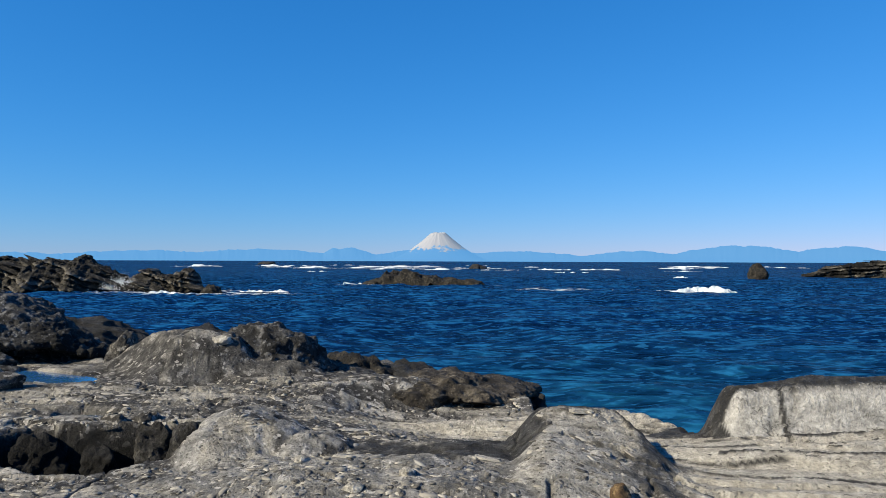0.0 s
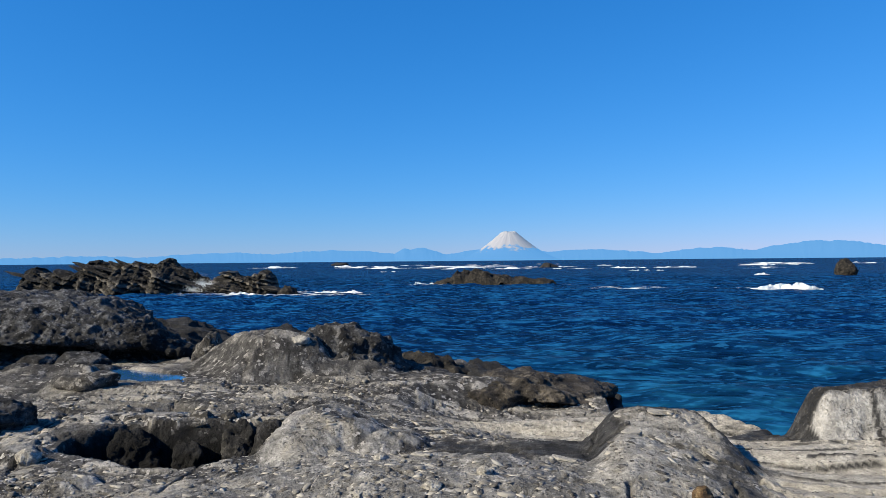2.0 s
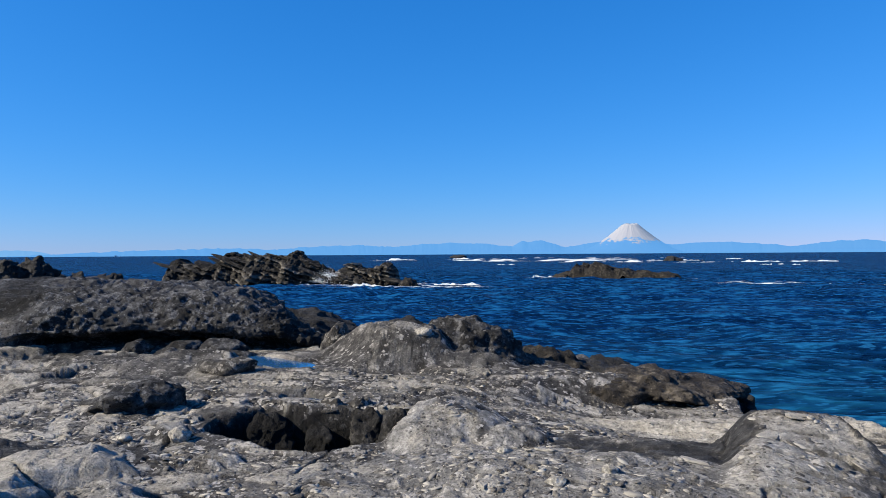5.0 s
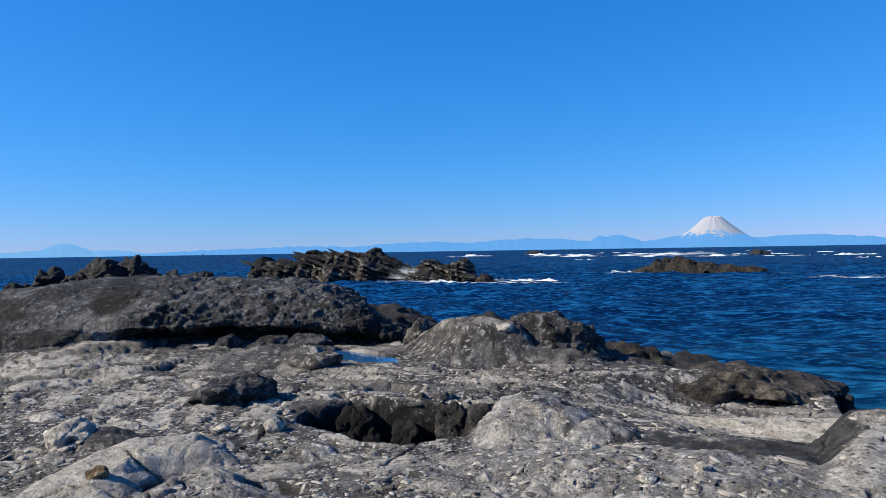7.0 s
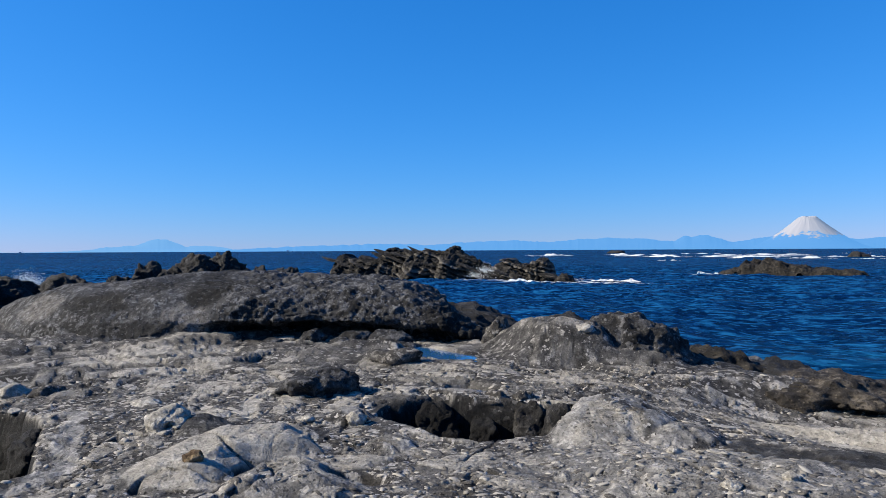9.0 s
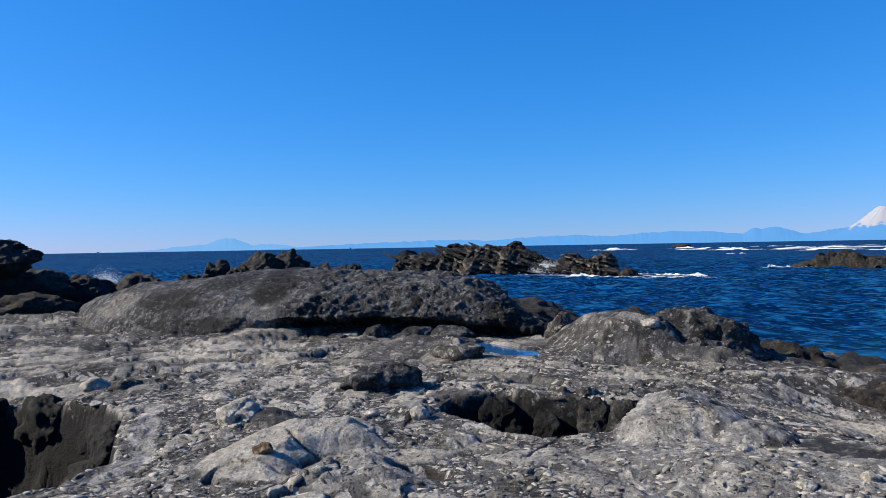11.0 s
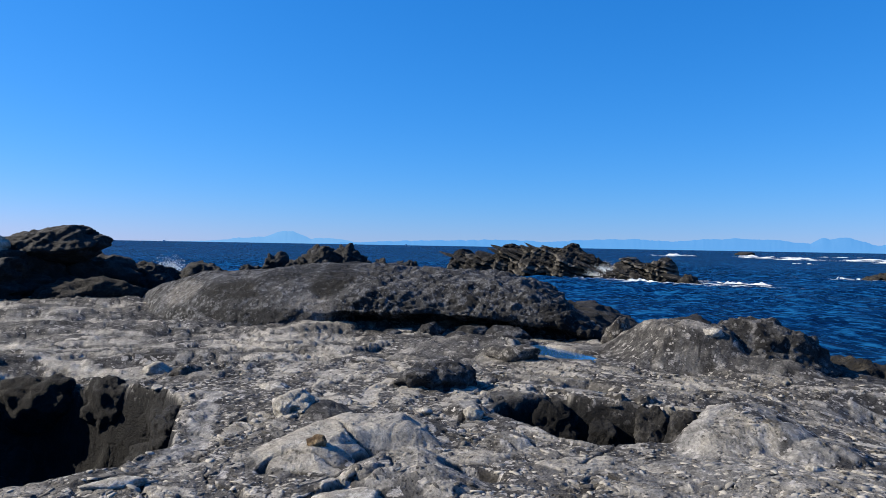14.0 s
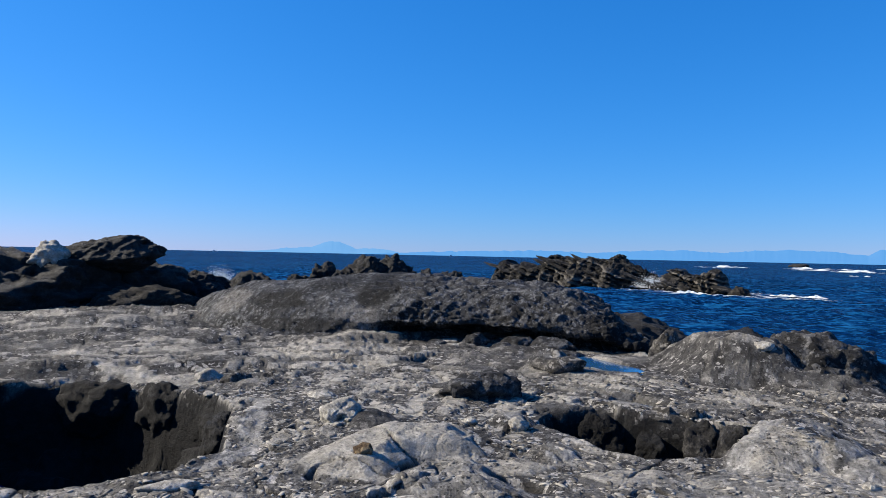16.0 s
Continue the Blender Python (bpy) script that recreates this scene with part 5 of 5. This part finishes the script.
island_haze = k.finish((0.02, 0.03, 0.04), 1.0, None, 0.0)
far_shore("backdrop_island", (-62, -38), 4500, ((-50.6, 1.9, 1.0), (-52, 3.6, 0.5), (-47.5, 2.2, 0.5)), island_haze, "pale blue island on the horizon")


def snow_peak(at, foot, height):
    rr, aa = np.meshgrid(np.linspace(0, 1, 70), np.radians(np.arange(0, 361, 2.0)), indexing="ij")
    prof = np.clip((1 - rr), 0, 1) ** 1.55
    prof = np.minimum(prof, 0.80 + 0.02 * np.cos(aa * 3)) / 0.80
    x, y = rr * np.cos(aa) * foot, rr * np.sin(aa) * foot
    gul = ridged(np.cos(aa) * 5, np.sin(aa) * 5, rr * 0.6, 3, 95)
    z = height * prof + height * 0.014 * gul * smooth(0, 0.3, rr) * (1 - rr)
    k = Nodes("snow")
    lift = k.n.new("ShaderNodeSeparateXYZ")
    k.l.new(k.coord, lift.inputs[0])
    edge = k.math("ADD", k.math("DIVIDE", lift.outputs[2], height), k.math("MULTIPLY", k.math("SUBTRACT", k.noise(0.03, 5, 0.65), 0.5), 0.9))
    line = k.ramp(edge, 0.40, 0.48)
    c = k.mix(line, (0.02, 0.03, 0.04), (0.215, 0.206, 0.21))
    # emission paints haze over the foot and a faint blue on the snow
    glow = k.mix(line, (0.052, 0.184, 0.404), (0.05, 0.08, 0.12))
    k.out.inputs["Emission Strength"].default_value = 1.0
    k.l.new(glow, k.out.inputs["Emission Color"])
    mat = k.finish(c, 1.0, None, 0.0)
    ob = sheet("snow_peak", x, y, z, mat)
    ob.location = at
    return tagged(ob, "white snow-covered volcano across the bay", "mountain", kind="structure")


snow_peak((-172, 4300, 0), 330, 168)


# stones set in the platform
rng = np.random.RandomState(7)


k = Nodes("set_stone")
who = k.n.new("ShaderNodeObjectInfo").outputs["Random"]
grain = k.noise(3.0, 6, 0.7)
c = k.mix(k.ramp(who, 0.0, 1.0), (0.11, 0.103, 0.092), (0.34, 0.318, 0.275))
c = k.mix(k.ramp(grain, 0.40, 0.72), c, (0.33, 0.31, 0.27))
c = k.mix(k.math("MULTIPLY", k.ramp(grain, 0.44, 0.30), 0.6), c, (0.06, 0.056, 0.05))
set_stone = k.finish(c, 0.9, k.bump(grain, 0.7, 0.06), 0.25)
k = Nodes("set_gravel")
who = k.n.new("ShaderNodeNewGeometry").outputs["Random Per Island"]
grain = k.noise(30.0, 4, 0.7)
c = k.mix(k.ramp(who, 0.3, 1.0), (0.03, 0.0285, 0.027), (0.30, 0.282, 0.245))
c = k.mix(k.math("MULTIPLY", k.ramp(grain, 0.4, 0.65), 0.4), c, (0.26, 0.235, 0.20))
set_gravel = k.finish(c, 0.9, None, 0.25)


def scatter(count, seed, r_lo, r_hi):
    """Places on the bare conglomerate, in a fan of the platform before the sea."""
    g = np.random.RandomState(seed)
    a = np.radians(g.uniform(-82, 34, count))
    r = np.sqrt(g.uniform(r_lo ** 2, r_hi ** 2, count))
    x, y = EYE[0] + r * np.sin(a), EYE[1] + r * np.cos(a)
    z, kinds = shelf_relief(x, y)
    e = 0.14
    zx, zy = shelf_relief(x + e, y)[0], shelf_relief(x, y + e)[0]
    steep = np.hypot((zx - z) / e, (zy - z) / e)
    keep = (z > 1.1) & (steep < 0.4) & (kinds["crust"] < 0.5) & (kinds["wet_shade"] < 0.2) & (kinds["chalk"] < 0.4) & (np.hypot((x + 4.2) / 0.6, (y - 4.2) / 0.95) > 1) & (g.uniform(size=count) > kinds["sand"] * 0.9)
    return x[keep], y[keep], z[keep], ((zx - z) / e)[keep], ((zy - z) / e)[keep]


ground = bpy.data.objects["ground"]


def plate_shape(seed):
    """A flat broken plate: an uneven outline, a worn rim and a sunk foot."""
    g = np.random.RandomState(seed)
    n = g.randint(7, 11)
    a = np.sort(np.linspace(0, 2 * math.pi, n, endpoint=False) + g.uniform(-0.25, 0.25, n))
    r = g.uniform(0.7, 1.15, n)
    rings = ((1.06, -0.5), (1.0, 0.12), (0.86, 0.30), (0.45, 0.36))
    verts = [(r[i] * k * math.cos(a[i]), 0.82 * r[i] * k * math.sin(a[i]), z + (0.06 * g.uniform(-1, 1) if z > 0.2 else 0)) for k, z in rings for i in range(n)]
    verts.append((0, 0, 0.38))
    faces = [(j * n + i, j * n + (i + 1) % n, (j + 1) * n + (i + 1) % n, (j + 1) * n + i) for j in range(3) for i in range(n)]
    faces += [(3 * n + i, 3 * n + (i + 1) % n, 4 * n) for i in range(n)]
    return verts, faces


shapes = []
for i in range(12):
    verts, faces = plate_shape(300 + i)
    data = bpy.data.meshes.new("stone")
    data.from_pydata(verts, [], faces)
    data.materials.append(set_stone)
    shapes.append(data)
px, py, pz, sx_, sy_ = scatter(900, 5, 2.6, 9.5)
for i in range(min(295, len(px))):
    size = 0.03 + 0.085 * rng.uniform() ** 1.7
    ob = new("stone", shapes[i % 12])
    ob.parent = ground
    tilt = Vector((-sx_[i] * 0.7, -sy_[i] * 0.7, 1)).to_track_quat("Z", "Y").to_matrix().to_4x4()
    ob.matrix_world = Matrix.Translation((px[i], py[i], pz[i] - 0.006)) @ tilt @ pose(0, 0, 0, 0, 0, rng.uniform(0, 60)) @ Matrix.Diagonal((size * rng.uniform(1.0, 1.8), size, 0.012 + 0.07 * size, 1))

px, py, pz, sx_, sy_ = scatter(34000, 6, 2.4, 9.5)
n = len(px)
ring = np.arange(6) * math.pi / 3
base = np.concatenate((np.stack((1.15 * np.cos(ring), 0.8 * np.sin(ring), 0 * ring - 0.6), -1), np.stack((np.cos(ring), 0.68 * np.sin(ring), 0 * ring + 0.25), -1), [[0, 0, 0.4]]))
tri = np.array([f for i in range(6) for f in ((i, (i + 1) % 6, 6 + (i + 1) % 6), (i, 6 + (i + 1) % 6, 6 + i), (6 + i, 6 + (i + 1) % 6, 12))])
size = 0.007 + 0.026 * rng.uniform(size=n) ** 2.2
spin = rng.uniform(0, 2 * math.pi, n)
long, flat = rng.uniform(0.9, 1.7, n), rng.uniform(0.2, 0.45, n)
jig = base[None] * (1 + 0.3 * rng.uniform(-1, 1, (n, len(base), 1)))
lx, ly, lz = jig[..., 0] * (size * long)[:, None], jig[..., 1] * size[:, None], jig[..., 2] * (size * flat)[:, None]
wx = lx * np.cos(spin)[:, None] - ly * np.sin(spin)[:, None]
wy = lx * np.sin(spin)[:, None] + ly * np.cos(spin)[:, None]
wz = lz + wx * sx_[:, None] + wy * sy_[:, None]
verts = np.stack((wx + px[:, None], wy + py[:, None], wz + pz[:, None]), -1).reshape(-1, 3)
faces = (tri[None] + (np.arange(n) * len(base))[:, None, None]).reshape(-1, 3)
gravel = new("gravel", fast_mesh("gravel", verts, faces, set_gravel))
tagged(gravel, "pale and grey pebbles set in the conglomerate", "gravel", kind="stuff")
